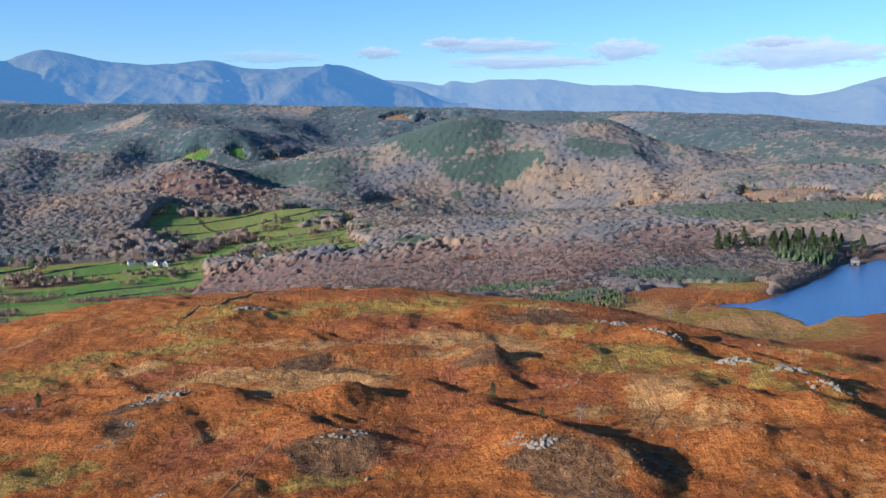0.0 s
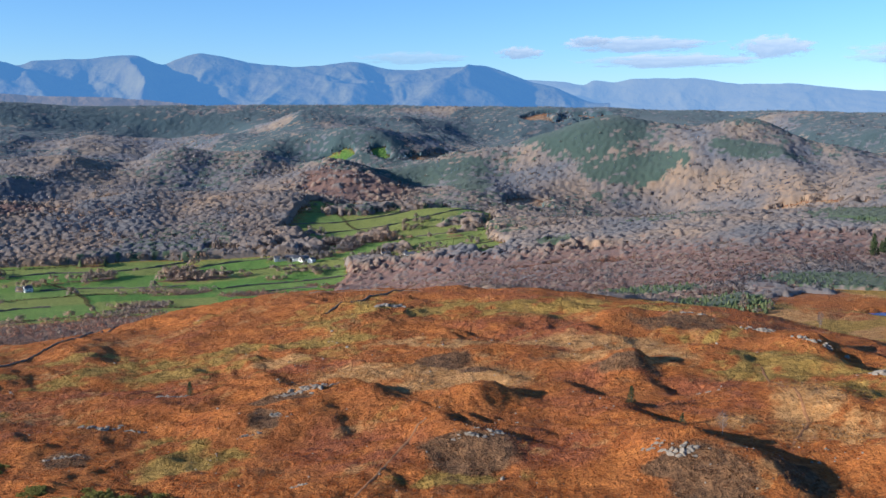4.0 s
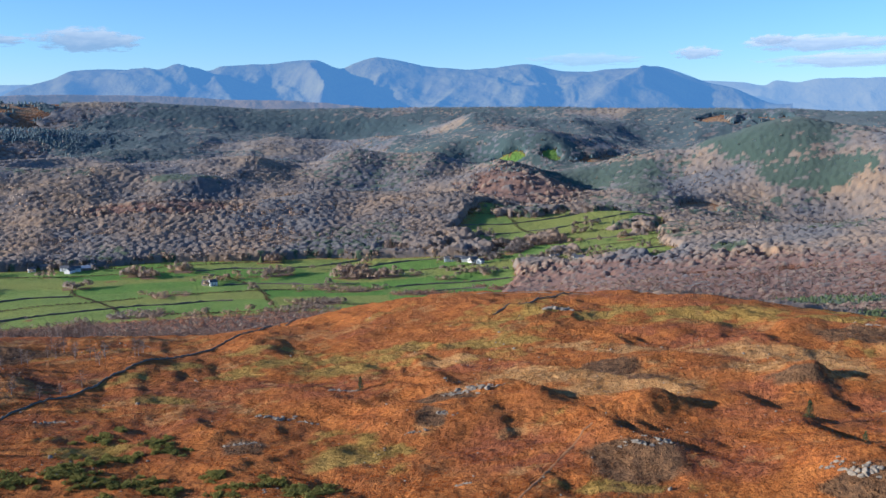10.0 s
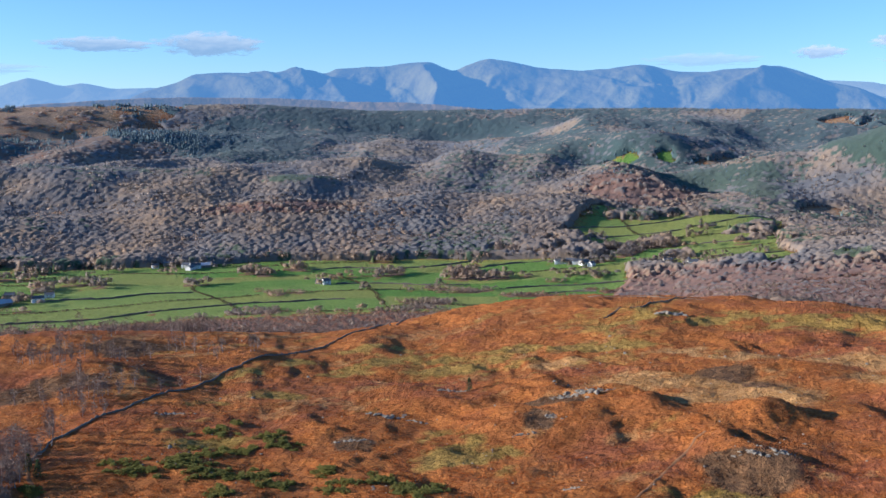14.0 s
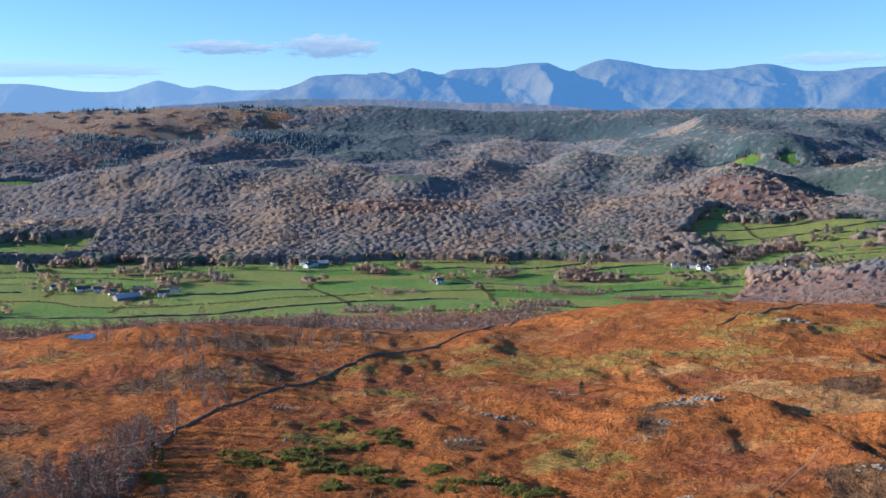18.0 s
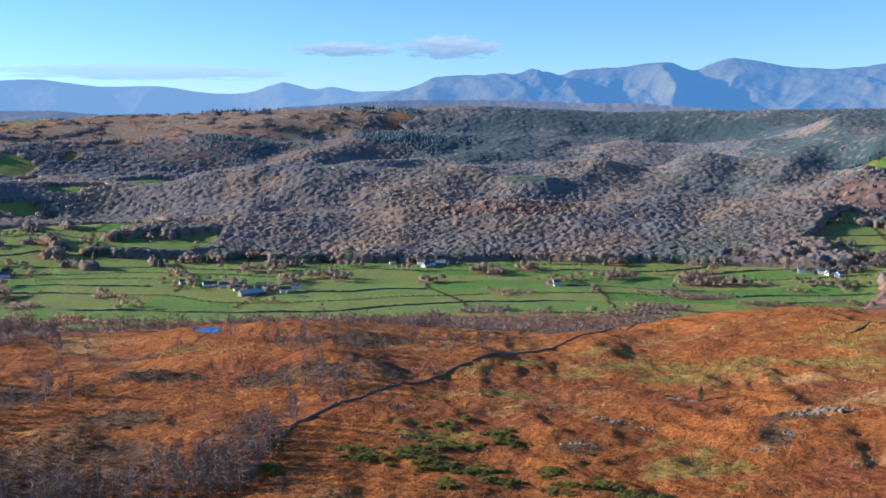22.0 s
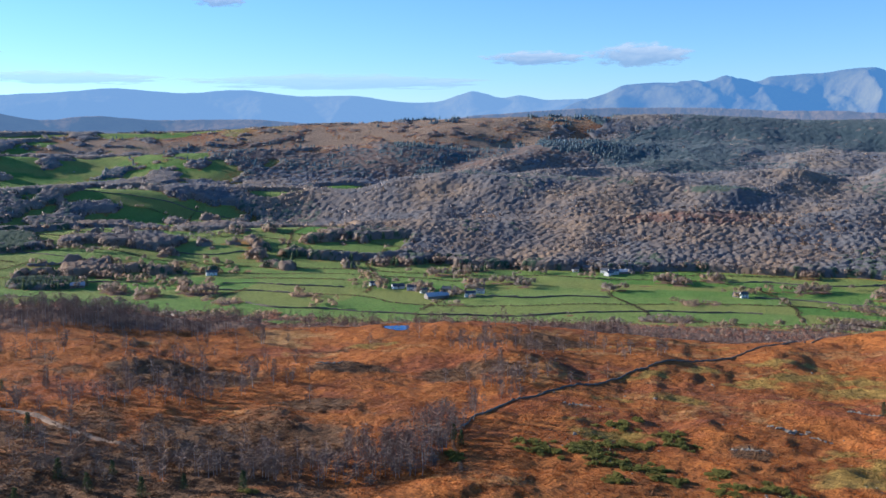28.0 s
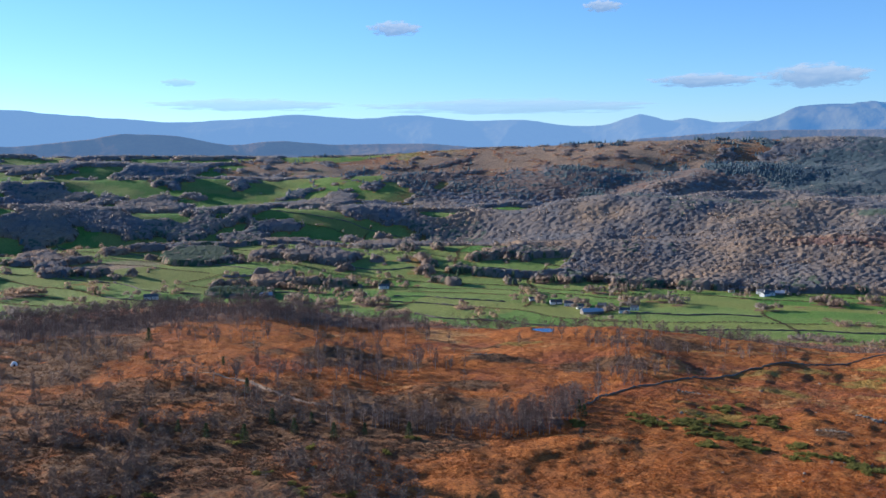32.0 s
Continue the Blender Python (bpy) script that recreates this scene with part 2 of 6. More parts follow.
    wide = sum(w * pad[:, k:k + z.shape[1]] for k, w in enumerate(np.hanning(21)[1:-1] / np.hanning(21).sum()))
    slim = sum(w * pad[:, k + 6:k + 6 + z.shape[1]] for k, w in enumerate(np.hanning(9)[1:-1] / np.hanning(9).sum()))
    z = wide + (slim - wide) * step(1450, 1650, r)
    z = z + moor_height(x, y, az, r)
    far = step(1500, 2000, r) * (1 - step(3500, 3700, r))
    rough = far * (1 - 0.7 * step(2950, 3200, r)) * (1 - 0.6 * step(42, 50, az))
    z = z + rough * (fbm(x, y, 480, 3, 41, ridged=True) * 17 + fbm(x, y, 190, 3, 45) * 11)
    vale = step(950, 1100, r) * (1 - step(1400, 1700, r))
    z = z + vale * fbm(x, y, 130, 3, 51) * 1.8
    for kx, ky, h, a, d, turn in KNOLLS:
        ca = math.atan2(ky, kx) - math.pi / 2 + turn
        u, v = (x - kx) * math.cos(ca) + (y - ky) * math.sin(ca), -(x - kx) * math.sin(ca) + (y - ky) * math.cos(ca)
        z = z + 0.8 * h * np.exp(-(np.abs(u / a) ** 2.2 + np.abs(v / d) ** 2.2))
    for x0, y0, x1, y1, h, sunny, lee in SCARPS:
        long = math.hypot(x1 - x0, y1 - y0)
        ex, ey = (x1 - x0) / long, (y1 - y0) / long
        wx, wy = x + 3.5 * vnoise(x / 13, y / 13, 95), y + 3.5 * vnoise(x / 13, y / 13, 96)
        t, s = (wx - x0) * ex + (wy - y0) * ey, (wx - x0) * ey - (wy - y0) * ex
        s = s if ey * 0.914 - ex * 0.407 > 0 else -s
        over = np.maximum(np.maximum(-t, t - long), 0)
        z = z + 0.78 * h * np.exp(-(s / np.where(s > 0, lee, sunny)) ** 2 - (over / (0.6 * sunny)) ** 2)
    for x0, y0, x1, y1, h, w in RIDGES:
        t = np.clip(((x - x0) * (x1 - x0) + (y - y0) * (y1 - y0)) / ((x1 - x0) ** 2 + (y1 - y0) ** 2), 0, 1)
        z = z + 0.72 * h * np.exp(-(((x - x0 - t * (x1 - x0)) ** 2 + (y - y0 - t * (y1 - y0)) ** 2) / w ** 2))
    # the beds of the tarn and the pool, and the level ground about them
    inside = tarn_shape(x, y)
    near = (1 - step(1.3, 3.0, inside)) * step(600, 680, r) * (1 - step(1080, 1250, r))
    z = z * (1 - near) + near * (TARN_Z + 1.2 + 0.8 * fbm(x, y, 40, 2, 57))
    z = np.where((inside < 1) & (r > 600), TARN_Z - 0.05 - 1.5 * np.clip((1 - inside) * 5, 0, 1), z)
    inside = pool_shape(x, y)
    near = 1 - step(1.2, 4.0, inside)
    z = z * (1 - near) + near * (POOL_Z + 0.3)
    return np.where(inside < 1, POOL_Z - 0.6, z)


TARN_Z, POOL_Z = 60.0, 92.6
TARN_X, TARN_Y = place(-28, 915)
POOL_X, POOL_Y = place(47.3, 545)


def tarn_line(u):
    """Middle line and half width of the tarn, u metres along it to the left."""
    return (along(u, (-260, 60), (-120, 60), (0, 45), (19, 30), (38, 2), (46, -11), (57, -34), (66, -67), (85, -101), (107, -132), (124, -139), (141, -147)),
            along(u, (-262, 1), (-220, 90), (-120, 150), (0, 155), (19, 160), (46, 161), (57, 160), (66, 112), (85, 54), (107, 16), (124, 8), (141, 1)) * (1 + 0.05 * np.sin(u / 9.0) + 0.03 * np.sin(u / 3.7)))


def tarn_shape(x, y):
    """Below 1 inside the shore of the tarn."""
    ca = radians(-28)
    u, v = -((x - TARN_X) * math.cos(ca) + (y - TARN_Y) * math.sin(ca)), -(x - TARN_X) * math.sin(ca) + (y - TARN_Y) * math.cos(ca)
    mid, half = tarn_line(u)
    return np.where((u > -262) & (u < 141), np.abs(v - mid) / half, 1 + np.maximum(-262 - u, u - 141) / 12 + np.abs(v - mid) / 40)


def pool_shape(x, y):
    return np.hypot((x - POOL_X) / 8.0, (y - POOL_Y) / 7.0) * (1 + 0.15 * np.sin(3 * np.arctan2(y - POOL_Y, x - POOL_X)))


LAND = land()


def ground_z(x, y):
    """The height of the ground at plan positions."""
    x, y = np.asarray(x, float), np.asarray(y, float)
    az, r = np.degrees(np.arctan2(-x, y)), np.hypot(x, y)
    i = np.clip(np.interp(az, AZ, np.arange(len(AZ))), 0, len(AZ) - 1.001)
    j = np.clip(np.interp(r, RR, np.arange(len(RR))), 0, len(RR) - 1.001)
    i0, j0 = i.astype(int), j.astype(int)
    u, v = i - i0, j - j0
    return (LAND[i0, j0] * (1 - u) * (1 - v) + LAND[i0 + 1, j0] * u * (1 - v) + LAND[i0, j0 + 1] * (1 - u) * v + LAND[i0 + 1, j0 + 1] * u * v)

# ===== materials =====
class Nodes:
    """A short way to write a node tree."""

    def __init__(self, name, rough=0.9, spec=0.2):
        self.mat = bpy.data.materials.new(name)
        self.mat.use_nodes = True
        self.tree = self.mat.node_tree
        self.bsdf = self.tree.nodes["Principled BSDF"]
        self.bsdf.inputs["Roughness"].default_value = rough
        self.bsdf.inputs["Specular IOR Level"].default_value = spec

    def put(self, socket, value):
        if hasattr(value, "node"):
            self.tree.links.new(value, socket)
        elif isinstance(value, tuple) and len(value) == 3 and socket.type == "RGBA":
            socket.default_value = (*value, 1)
        else:
            socket.default_value = value

    def node(self, kind, *values, out=0, **named):
        n = self.tree.nodes.new("ShaderNode" + kind)
        for key, value in named.items():
            if key in n.inputs:
                self.put(n.inputs[key], value)
            else:
                setattr_plain(n, key, value)
        for socket, value in zip(n.inputs, values):
            if value is not None:
                self.put(socket, value)
        return n.outputs[out]

    def coords(self):
        return self.node("TexCoord", out=3)

    def noise(self, size, detail=3.0, at=None, rough=0.55, stretch=None):
        v = at or self.coords()
        if stretch:
            m = self.tree.nodes.new("ShaderNodeMapping")
            self.put(m.inputs["Vector"], v)
            m.inputs["Scale"].default_value = stretch
            v = m.outputs[0]
        n = self.tree.nodes.new("ShaderNodeTexNoise")
        self.put(n.inputs["Vector"], v)
        n.inputs["Scale"].default_value, n.inputs["Detail"].default_value, n.inputs["Roughness"].default_value = 1.0 / size, detail, rough
        return n.outputs["Fac"]

    def ramp(self, value, *stops):
        n = self.tree.nodes.new("ShaderNodeValToRGB")
        self.put(n.inputs[0], value)
        while len(n.color_ramp.elements) < len(stops):
            n.color_ramp.elements.new(0.5)
        for e, (at, c) in zip(n.color_ramp.elements, stops):
            e.position, e.color = at, (*c, 1) if isinstance(c, tuple) else (c, c, c, 1)
        return n.outputs[0]

    def mix(self, fac, a, b, blend="MIX"):
        n = self.tree.nodes.new("ShaderNodeMix")
        n.data_type, n.blend_type = "RGBA", blend
        self.put(n.inputs[0], fac)
        self.put(n.inputs[6], a)
        self.put(n.inputs[7], b)
        return n.outputs[2]

    def math(self, op, a, b=0.0):
        n = self.tree.nodes.new("ShaderNodeMath")
        n.operation = op
        self.put(n.inputs[0], a)
        self.put(n.inputs[1], b)
        return n.outputs[0]

    def attribute(self, name, out="Fac"):
        n = self.tree.nodes.new("ShaderNodeAttribute")
        n.attribute_name = name
        return n.outputs[out]

    def island(self):
        return self.node("NewGeometry", out=8)

    def bump(self, height, strength=0.5, distance=0.3):
        n = self.tree.nodes.new("ShaderNodeBump")
        n.inputs["Strength"].default_value, n.inputs["Distance"].default_value = strength, distance
        self.put(n.inputs["Height"], height)
        self.put(self.bsdf.inputs["Normal"], n.outputs[0])

    def done(self, colour):
        self.put(self.bsdf.inputs["Base Color"], colour)
        return self.mat


def setattr_plain(n, key, value):
    if key == "operation":
        n.operation = value


def ground_material():
    m = Nodes("moor and fields", 0.95, 0.1)
    fine, mid, wide = m.noise(1.1, 6, rough=0.75), m.noise(7, 4, rough=0.6), m.noise(45, 3)
    tuft = m.noise(2.6, 4, rough=0.65, stretch=(1, 0.5, 1))
    bracken = m.mix(m.ramp(mid, (0.34, 0.0), (0.66, 1.0)), (0.335, 0.110, 0.024), (0.48, 0.178, 0.042))
    bracken = m.mix(m.ramp(m.noise(17, 4, rough=0.62), (0.36, 0.6), (0.50, 0.0)), bracken, (0.215, 0.068, 0.022))
    bracken = m.mix(m.ramp(fine, (0.38, 0.0), (0.54, 1.0)), m.mix(0.68, bracken, (0.12, 0.046, 0.020)), bracken)
    bracken = m.mix(m.ramp(wide, (0.42, 0.0), (0.64, 0.6)), bracken, (0.27, 0.100, 0.030))
    rust = m.mix(m.ramp(tuft, (0.34, 0.0), (0.66, 1.0)), (0.165, 0.056, 0.028), (0.34, 0.115, 0.042))
    pale = m.mix(m.ramp(tuft, (0.3, 0.0), (0.7, 1.0)), (0.29, 0.145, 0.048), (0.50, 0.285, 0.11))
    olive = m.mix(m.ramp(mid, (0.3, 0.0), (0.7, 1.0)), (0.215, 0.138, 0.032), (0.37, 0.232, 0.060))
    heath = m.mix(m.ramp(tuft, (0.36, 0.0), (0.66, 1.0)), (0.090, 0.052, 0.028), (0.205, 0.112, 0.052))
    pasture = m.mix(m.ramp(wide, (0.3, 0.0), (0.7, 1.0)), (0.128, 0.212, 0.050), (0.205, 0.275, 0.070))
    pasture = m.mix(m.ramp(mid, (0.35, 0.0), (0.75, 0.35)), pasture, (0.19, 0.19, 0.06))
    wood = m.mix(m.ramp(mid, (0.3, 0.0), (0.7, 1.0)), (0.115, 0.078, 0.058), (0.21, 0.140, 0.100))
    rock = m.mix(m.ramp(tuft, (0.3, 0.0), (0.7, 1.0)), (0.06, 0.050, 0.036), (0.20, 0.17, 0.13))
    tan = m.mix(m.ramp(mid, (0.3, 0.0), (0.7, 1.0)), (0.20, 0.140, 0.094), (0.33, 0.240, 0.160))
    path = m.mix(fine, (0.26, 0.15, 0.075), (0.42, 0.27, 0.14))
    c = bracken
    for name, colour in (("rust", rust), ("pale", pale), ("olive", olive), ("heath", heath), ("wood", wood), ("pasture", pasture), ("tan", tan), ("rock", rock), ("path", path)):
        grain = m.math("ADD", m.math("MULTIPLY", m.math("SUBTRACT", mid, 0.5), 1.3), m.math("MULTIPLY", m.math("SUBTRACT", fine, 0.5), 1.0))
        edge = m.math("ADD", m.attribute(name), grain)
        c = m.mix(m.ramp(edge, (0.32, 0.0), (0.86, 1.0)), c, colour)
    field = m.attribute("field")
    c = m.mix(m.math("MULTIPLY", m.attribute("pasture"), field), c, (0.205, 0.22, 0.058))
    c = m.mix(m.math("MULTIPLY", m.attribute("pasture"), m.attribute("lush")), c, (0.088, 0.190, 0.034))
    clump = m.noise(3.4, 6, rough=0.72, stretch=(0.8, 1.2, 1))
    c = m.mix(1.0, c, m.ramp(clump, (0.36, (0.70, 0.69, 0.70)), (0.50, (1.06, 1.06, 1.06)), (0.63, (1.30, 1.28, 1.22))), "MULTIPLY")
    c = m.mix(1.0, c, m.ramp(m.noise(0.5, 4, rough=0.8), (0.36, (0.70, 0.68, 0.68)), (0.50, (1.0, 1.0, 1.0)), (0.64, (1.30, 1.28, 1.22))), "MULTIPLY")
    m.bump(m.math("ADD", m.math("MULTIPLY", fine, 0.4), m.math("ADD", tuft, clump)), 1.0, 1.8)
    return m.done(c)


def crown_material(name, dark, light, bump=0.7, grain=1.3, through_part=0.6, crowns=False):
    m = Nodes(name, 0.95, 0.05)
    speck = m.noise(grain, 5, rough=0.75)
    c = m.mix(m.ramp(speck, (0.33, 0.0), (0.68, 1.0)), dark, light)
    # tone by stand, its cool and warm ends painted as shade and sun
    stand = m.mix(0.5, m.ramp(m.noise(110, 3), (0.36, (0.68, 0.78, 0.94)), (0.64, (1.32, 1.10, 0.86))), m.ramp(m.noise(420, 2), (0.38, (0.74, 0.82, 0.94)), (0.62, (1.28, 1.10, 0.90))))
    c = m.mix(1.0, c, stand, "MULTIPLY")
    tint = m.ramp(m.island(), (0.0, (0.90, 0.91, 0.94)), (0.5, (1, 1, 1)), (1.0, (1.12, 1.07, 1.02)))
    c = m.mix(1.0, c, tint, "MULTIPLY")
    if crowns:
        # fine twig ends catch the skylight; the sheen also stands in for haze
        m.bsdf.inputs["Sheen Weight"].default_value, m.bsdf.inputs["Sheen Roughness"].default_value = 0.12, 0.6
        tree = m.ramp(m.attribute("each"), (0.0, (0.88, 0.89, 0.92)), (0.4, (0.97, 0.98, 0.99)), (0.75, (1.05, 1.02, 0.97)), (1.0, (1.16, 1.08, 0.98)))
        c = m.mix(1.0, c, tree, "MULTIPLY")
    m.bump(speck, bump, 1.2)
    # bare twigs let light through to the far side
    thin = m.tree.nodes.new("ShaderNodeBsdfTranslucent")
    m.put(thin.inputs["Color"], c)
    both = m.tree.nodes.new("ShaderNodeMixShader")
    both.inputs[0].default_value = through_part
    m.tree.links.new(m.bsdf.outputs[0], both.inputs[1])
    m.tree.links.new(thin.outputs[0], both.inputs[2])
    m.tree.links.new(both.outputs[0], m.tree.nodes["Material Output"].inputs["Surface"])
    return m.done(c)


def plain_material(name, dark, light, size, rough=0.9, spec=0.2, bump=0.3):
    m = Nodes(name, rough, spec)
    n = m.noise(size, 4, rough=0.65)
    c = m.mix(m.ramp(n, (0.3, 0.0), (0.7, 1.0)), dark, light)
    c = m.mix(m.ramp(m.noise(size * 9, 2), (0.4, 0.0), (0.7, 0.4)), c, dark)
    m.bump(n, bump, size * 0.3)
    return m.done(c)


def fell_material(name, grass, scree, haze_tint, glow):
    """Far fells as a backdrop, the blue haze between put in as a glow."""
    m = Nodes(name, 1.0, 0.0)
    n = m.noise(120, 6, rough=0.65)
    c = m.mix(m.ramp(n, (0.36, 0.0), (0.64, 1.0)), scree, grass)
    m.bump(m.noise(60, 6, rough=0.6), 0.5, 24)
    m.put(m.bsdf.inputs["Emission Color"], haze_tint)
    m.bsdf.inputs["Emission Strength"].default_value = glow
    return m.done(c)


def cloud_material(seed, dense):
    m = Nodes("cloud", 1.0, 0.0)
    uv = m.node("TexCoord", out=3)
    sep = m.tree.nodes.new("ShaderNodeSeparateXYZ")
    m.put(sep.inputs[0], uv)
    u, v = sep.outputs[0], sep.outputs[2]
    puff = m.noise(0.42, 6, rough=0.6, stretch=(1 + 0.02 * seed, 1, 1.0))
    fall = m.math("SUBTRACT", 1.0, m.math("ADD", m.math("POWER", m.math("ABSOLUTE", u), 2.0), m.math("POWER", m.math("ABSOLUTE", v), 2.0)))
    body = m.math("ADD", m.math("MULTIPLY", fall, 0.92), m.math("MULTIPLY", m.math("SUBTRACT", puff, 0.55), 2.3))
    alpha = m.ramp(body, (0.04, 0.0), (0.42, dense))
    # lit top and shaded underside painted by height, shown by emission
    shade = m.ramp(m.math("ADD", m.math("MULTIPLY", v, 0.5), puff), (0.30, (0.26, 0.38, 0.52)), (0.85, (0.54, 0.61, 0.67)))
    m.put(m.bsdf.inputs["Alpha"], alpha)
    m.put(m.bsdf.inputs["Emission Color"], shade)
    m.bsdf.inputs["Emission Strength"].default_value = 0.38
    return m.done((0.1, 0.1, 0.1))


GROUND = ground_material()
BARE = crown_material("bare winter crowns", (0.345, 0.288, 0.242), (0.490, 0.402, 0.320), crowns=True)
# paler and greyer than BARE, the haze of distance put into the colour
BARE_FAR = crown_material("hazed bare crowns", (0.365, 0.350, 0.340), (0.50, 0.455, 0.412), grain=2.5, crowns=True)
FIELD_TREE = crown_material("field tree twigs", (0.29, 0.25, 0.205), (0.48, 0.41, 0.335), crowns=True)
HEDGE = crown_material("hedge twigs", (0.10, 0.082, 0.062), (0.20, 0.155, 0.11))
LARCH = crown_material("russet birch scrub", (0.30, 0.170, 0.128), (0.50, 0.290, 0.205), crowns=True)
SPRUCE = crown_material("spruce needles", (0.075, 0.122, 0.060), (0.175, 0.215, 0.100), through_part=0.25)
# bluer and lighter than SPRUCE: painted haze for the far ridge
SPRUCE_FAR = crown_material("hazed spruce needles", (0.118, 0.190, 0.225), (0.175, 0.240, 0.258), grain=2.5, through_part=0.25)


# ===== meshes =====
def mesh_object(name, verts, faces, material, parent=None, smooth=False):
    """A mesh object from arrays; faces all of one size."""
    verts, faces = np.asarray(verts, np.float32), np.asarray(faces, np.int32)
    data = bpy.data.meshes.new(name)
    data.vertices.add(len(verts))
    data.vertices.foreach_set("co", verts.ravel())
    n, k = faces.shape
    data.loops.add(n * k)
    data.loops.foreach_set("vertex_index", faces.ravel())
    data.polygons.add(n)
    data.polygons.foreach_set("loop_start", np.arange(0, n * k, k, dtype=np.int32))
    if smooth:
        data.polygons.foreach_set("use_smooth", np.ones(n, bool))
    data.update(calc_edges=True)
    data.validate()
    data.materials.append(material)
    ob = new(name, data)
    ob.parent = parent
    return ob


def part(name, bm, material, parent, label=""):
    data = bpy.data.meshes.new(name)
    bm.to_mesh(data)
    bm.free()
    data.materials.append(material)
    ob = new(name, data)
    ob.parent = parent
    return tagged(ob, label)


def grid_faces(ni, nj, wrap=False):
    i, j = np.meshgrid(np.arange(ni if wrap else ni - 1), np.arange(nj - 1), indexing="ij")
    a, b = (i * nj + j).ravel(), (((i + 1) % ni) * nj + j).ravel()
    return np.stack([a, a + 1, b + 1, b], 1)


def scatter_mesh(name, template, faces, places, sizes, heights, turns, material, rounded=False):
    """Many alike small shapes in one mesh: template verts placed, turned and sized."""
    n, k = len(places), len(template)
    c, s = np.cos(turns)[:, None], np.sin(turns)[:, None]
    x, y, z = template[:, 0][None], template[:, 1][None], template[:, 2][None]
    v = np.stack([(x * c - y * s) * sizes[:, None], (x * s + y * c) * sizes[:, None], z * heights[:, None]], -1)
    v = v + np.asarray(places)[:, None, :]
    f = (np.asarray(faces)[None] + (np.arange(n) * k)[:, None, None]).reshape(-1, np.asarray(faces).shape[1])
    ob = mesh_object(name, v.reshape(-1, 3), f, material, smooth=rounded)
    if rounded:
        ob.data.attributes.new("each", "FLOAT", "POINT").data.foreach_set("value", np.repeat(rng.uniform(0, 1, n), k).astype(np.float32))
        # sprays of one crown are lit as one rounded mass
        d = (template - np.array([0, 0, 0.25])) * np.array([1, 1, 1.3])
        d = d / np.linalg.norm(d, axis=1)[:, None] + np.array([0, 0, 0.8])
        d = d / np.linalg.norm(d, axis=1)[:, None]
        normals = np.stack([d[:, 0][None] * c - d[:, 1][None] * s, d[:, 0][None] * s + d[:, 1][None] * c, np.repeat(d[:, 2][None], n, 0)], -1)
        ob.data.normals_split_custom_set_from_vertices(normals.reshape(-1, 3).tolist())
    return ob


# ===== what covers the ground =====
def region(az, r, a0, a1, r0, r1, soft_a=1.0, soft_r=0.06):
    """1 within a stretch of directions and distances, falling to 0 softly."""
    return step(a0 - soft_a, a0 + soft_a, az) * (1 - step(a1 - soft_a, a1 + soft_a, az)) * step(r0 * (1 - soft_r), r0 * (1 + soft_r), r) * (1 - step(r1 * (1 - soft_r), r1 * (1 + soft_r), r))


# patches beyond the moor: direction, distance, half-width in degrees, half-depth in metres
PASTURE = [(9.0, 1600, 4.6, 190), (4.6, 1500, 3.0, 150), (12.2, 1420, 3.0, 75), (3.2, 1325, 2.2, 80), (11.2, 1500, 3.4, 170), (8.6, 1740, 3.6, 150), (4.2, 1335, 2.7, 90), (13.4, 1388, 2.6, 60), (7.5, 1345, 1.6, 40), (5.4, 1640, 3.6, 200), (11.1, 1467, 1.9, 75), (3.1, 1338, 1.9, 95), (3.3, 1826, 1.8, 60), (11.1, 2480, 1.2, 22), (7.6, 2470, 1.2, 20), (4.2, 2367, 1.9, 40),            (49.8, 2330, 3.2, 52), (49.2, 1588, 4.2, 50), (52.8, 1771, 1.9, 28), (81.4, 1925, 4.1, 150), (74.7, 2015, 2.7, 60), (69.6, 1878, 7.3, 44), (63.3, 1759, 2.9, 60)]
PASTURE_FAR = [(76.4, 2800, 4.1, 120), (65.6, 2573, 2.2, 50), (62.5, 2330, 2.4, 50), (70.0, 3150, 5.0, 60), (60.0, 3200, 3.5, 50), (83.0, 2500, 4.0, 70), (54.0, 2230, 1.6, 30)]
CONIFER = [(-9.0, 2420, 5.0, 60), (-6.0, 2215, 3.0, 40), (-12.5, 2250, 2.5, 40), (-3.2, 2353, 4.2, 110), (5.7, 2228, 3.9, 80), (3.2, 2095, 1.3, 84), (28.7, 2038, 1.9, 36), (-21.7, 1440, 6.4, 150), (-23.5, 2269, 3.5, 89), (-11.1, 770, 2.9, 50), (-7.2, 880, 2.9, 26), (-16.8, 911, 3.5, 40),
           (-23.2, 1030, 1.9, 33), (18.3, 2071, 1.9, 34), (31.6, 2800, 4.2, 380), (25.2, 3220, 6.4, 200), (-8.8, 3122, 3.9, 117), (15.6, 3079, 9.6, 110), (-10.0, 3300, 5.1, 120), (68.8, 1695, 2.4, 90), (-1.8, 1288, 0.9, 29), (66.6, 1382, 2.4, 40)]
RUSSET = [(7.0, 1120, 9.0, 150), (48.0, 2850, 14.0, 380), (0.0, 960, 14.0, 200), (9.8, 2073, 3.2, 132), (30.2, 1700, 4.5, 40), (-2.3, 1050, 5.1, 150), (-10.1, 1006, 4.5, 150), (-16.3, 1130, 3.9, 130), (-3.4, 1073, 9.0, 165), (31.4, 870, 6.5, 110), (11.3, 1160, 5.1, 70), (62.3, 1000, 14.0, 130)]
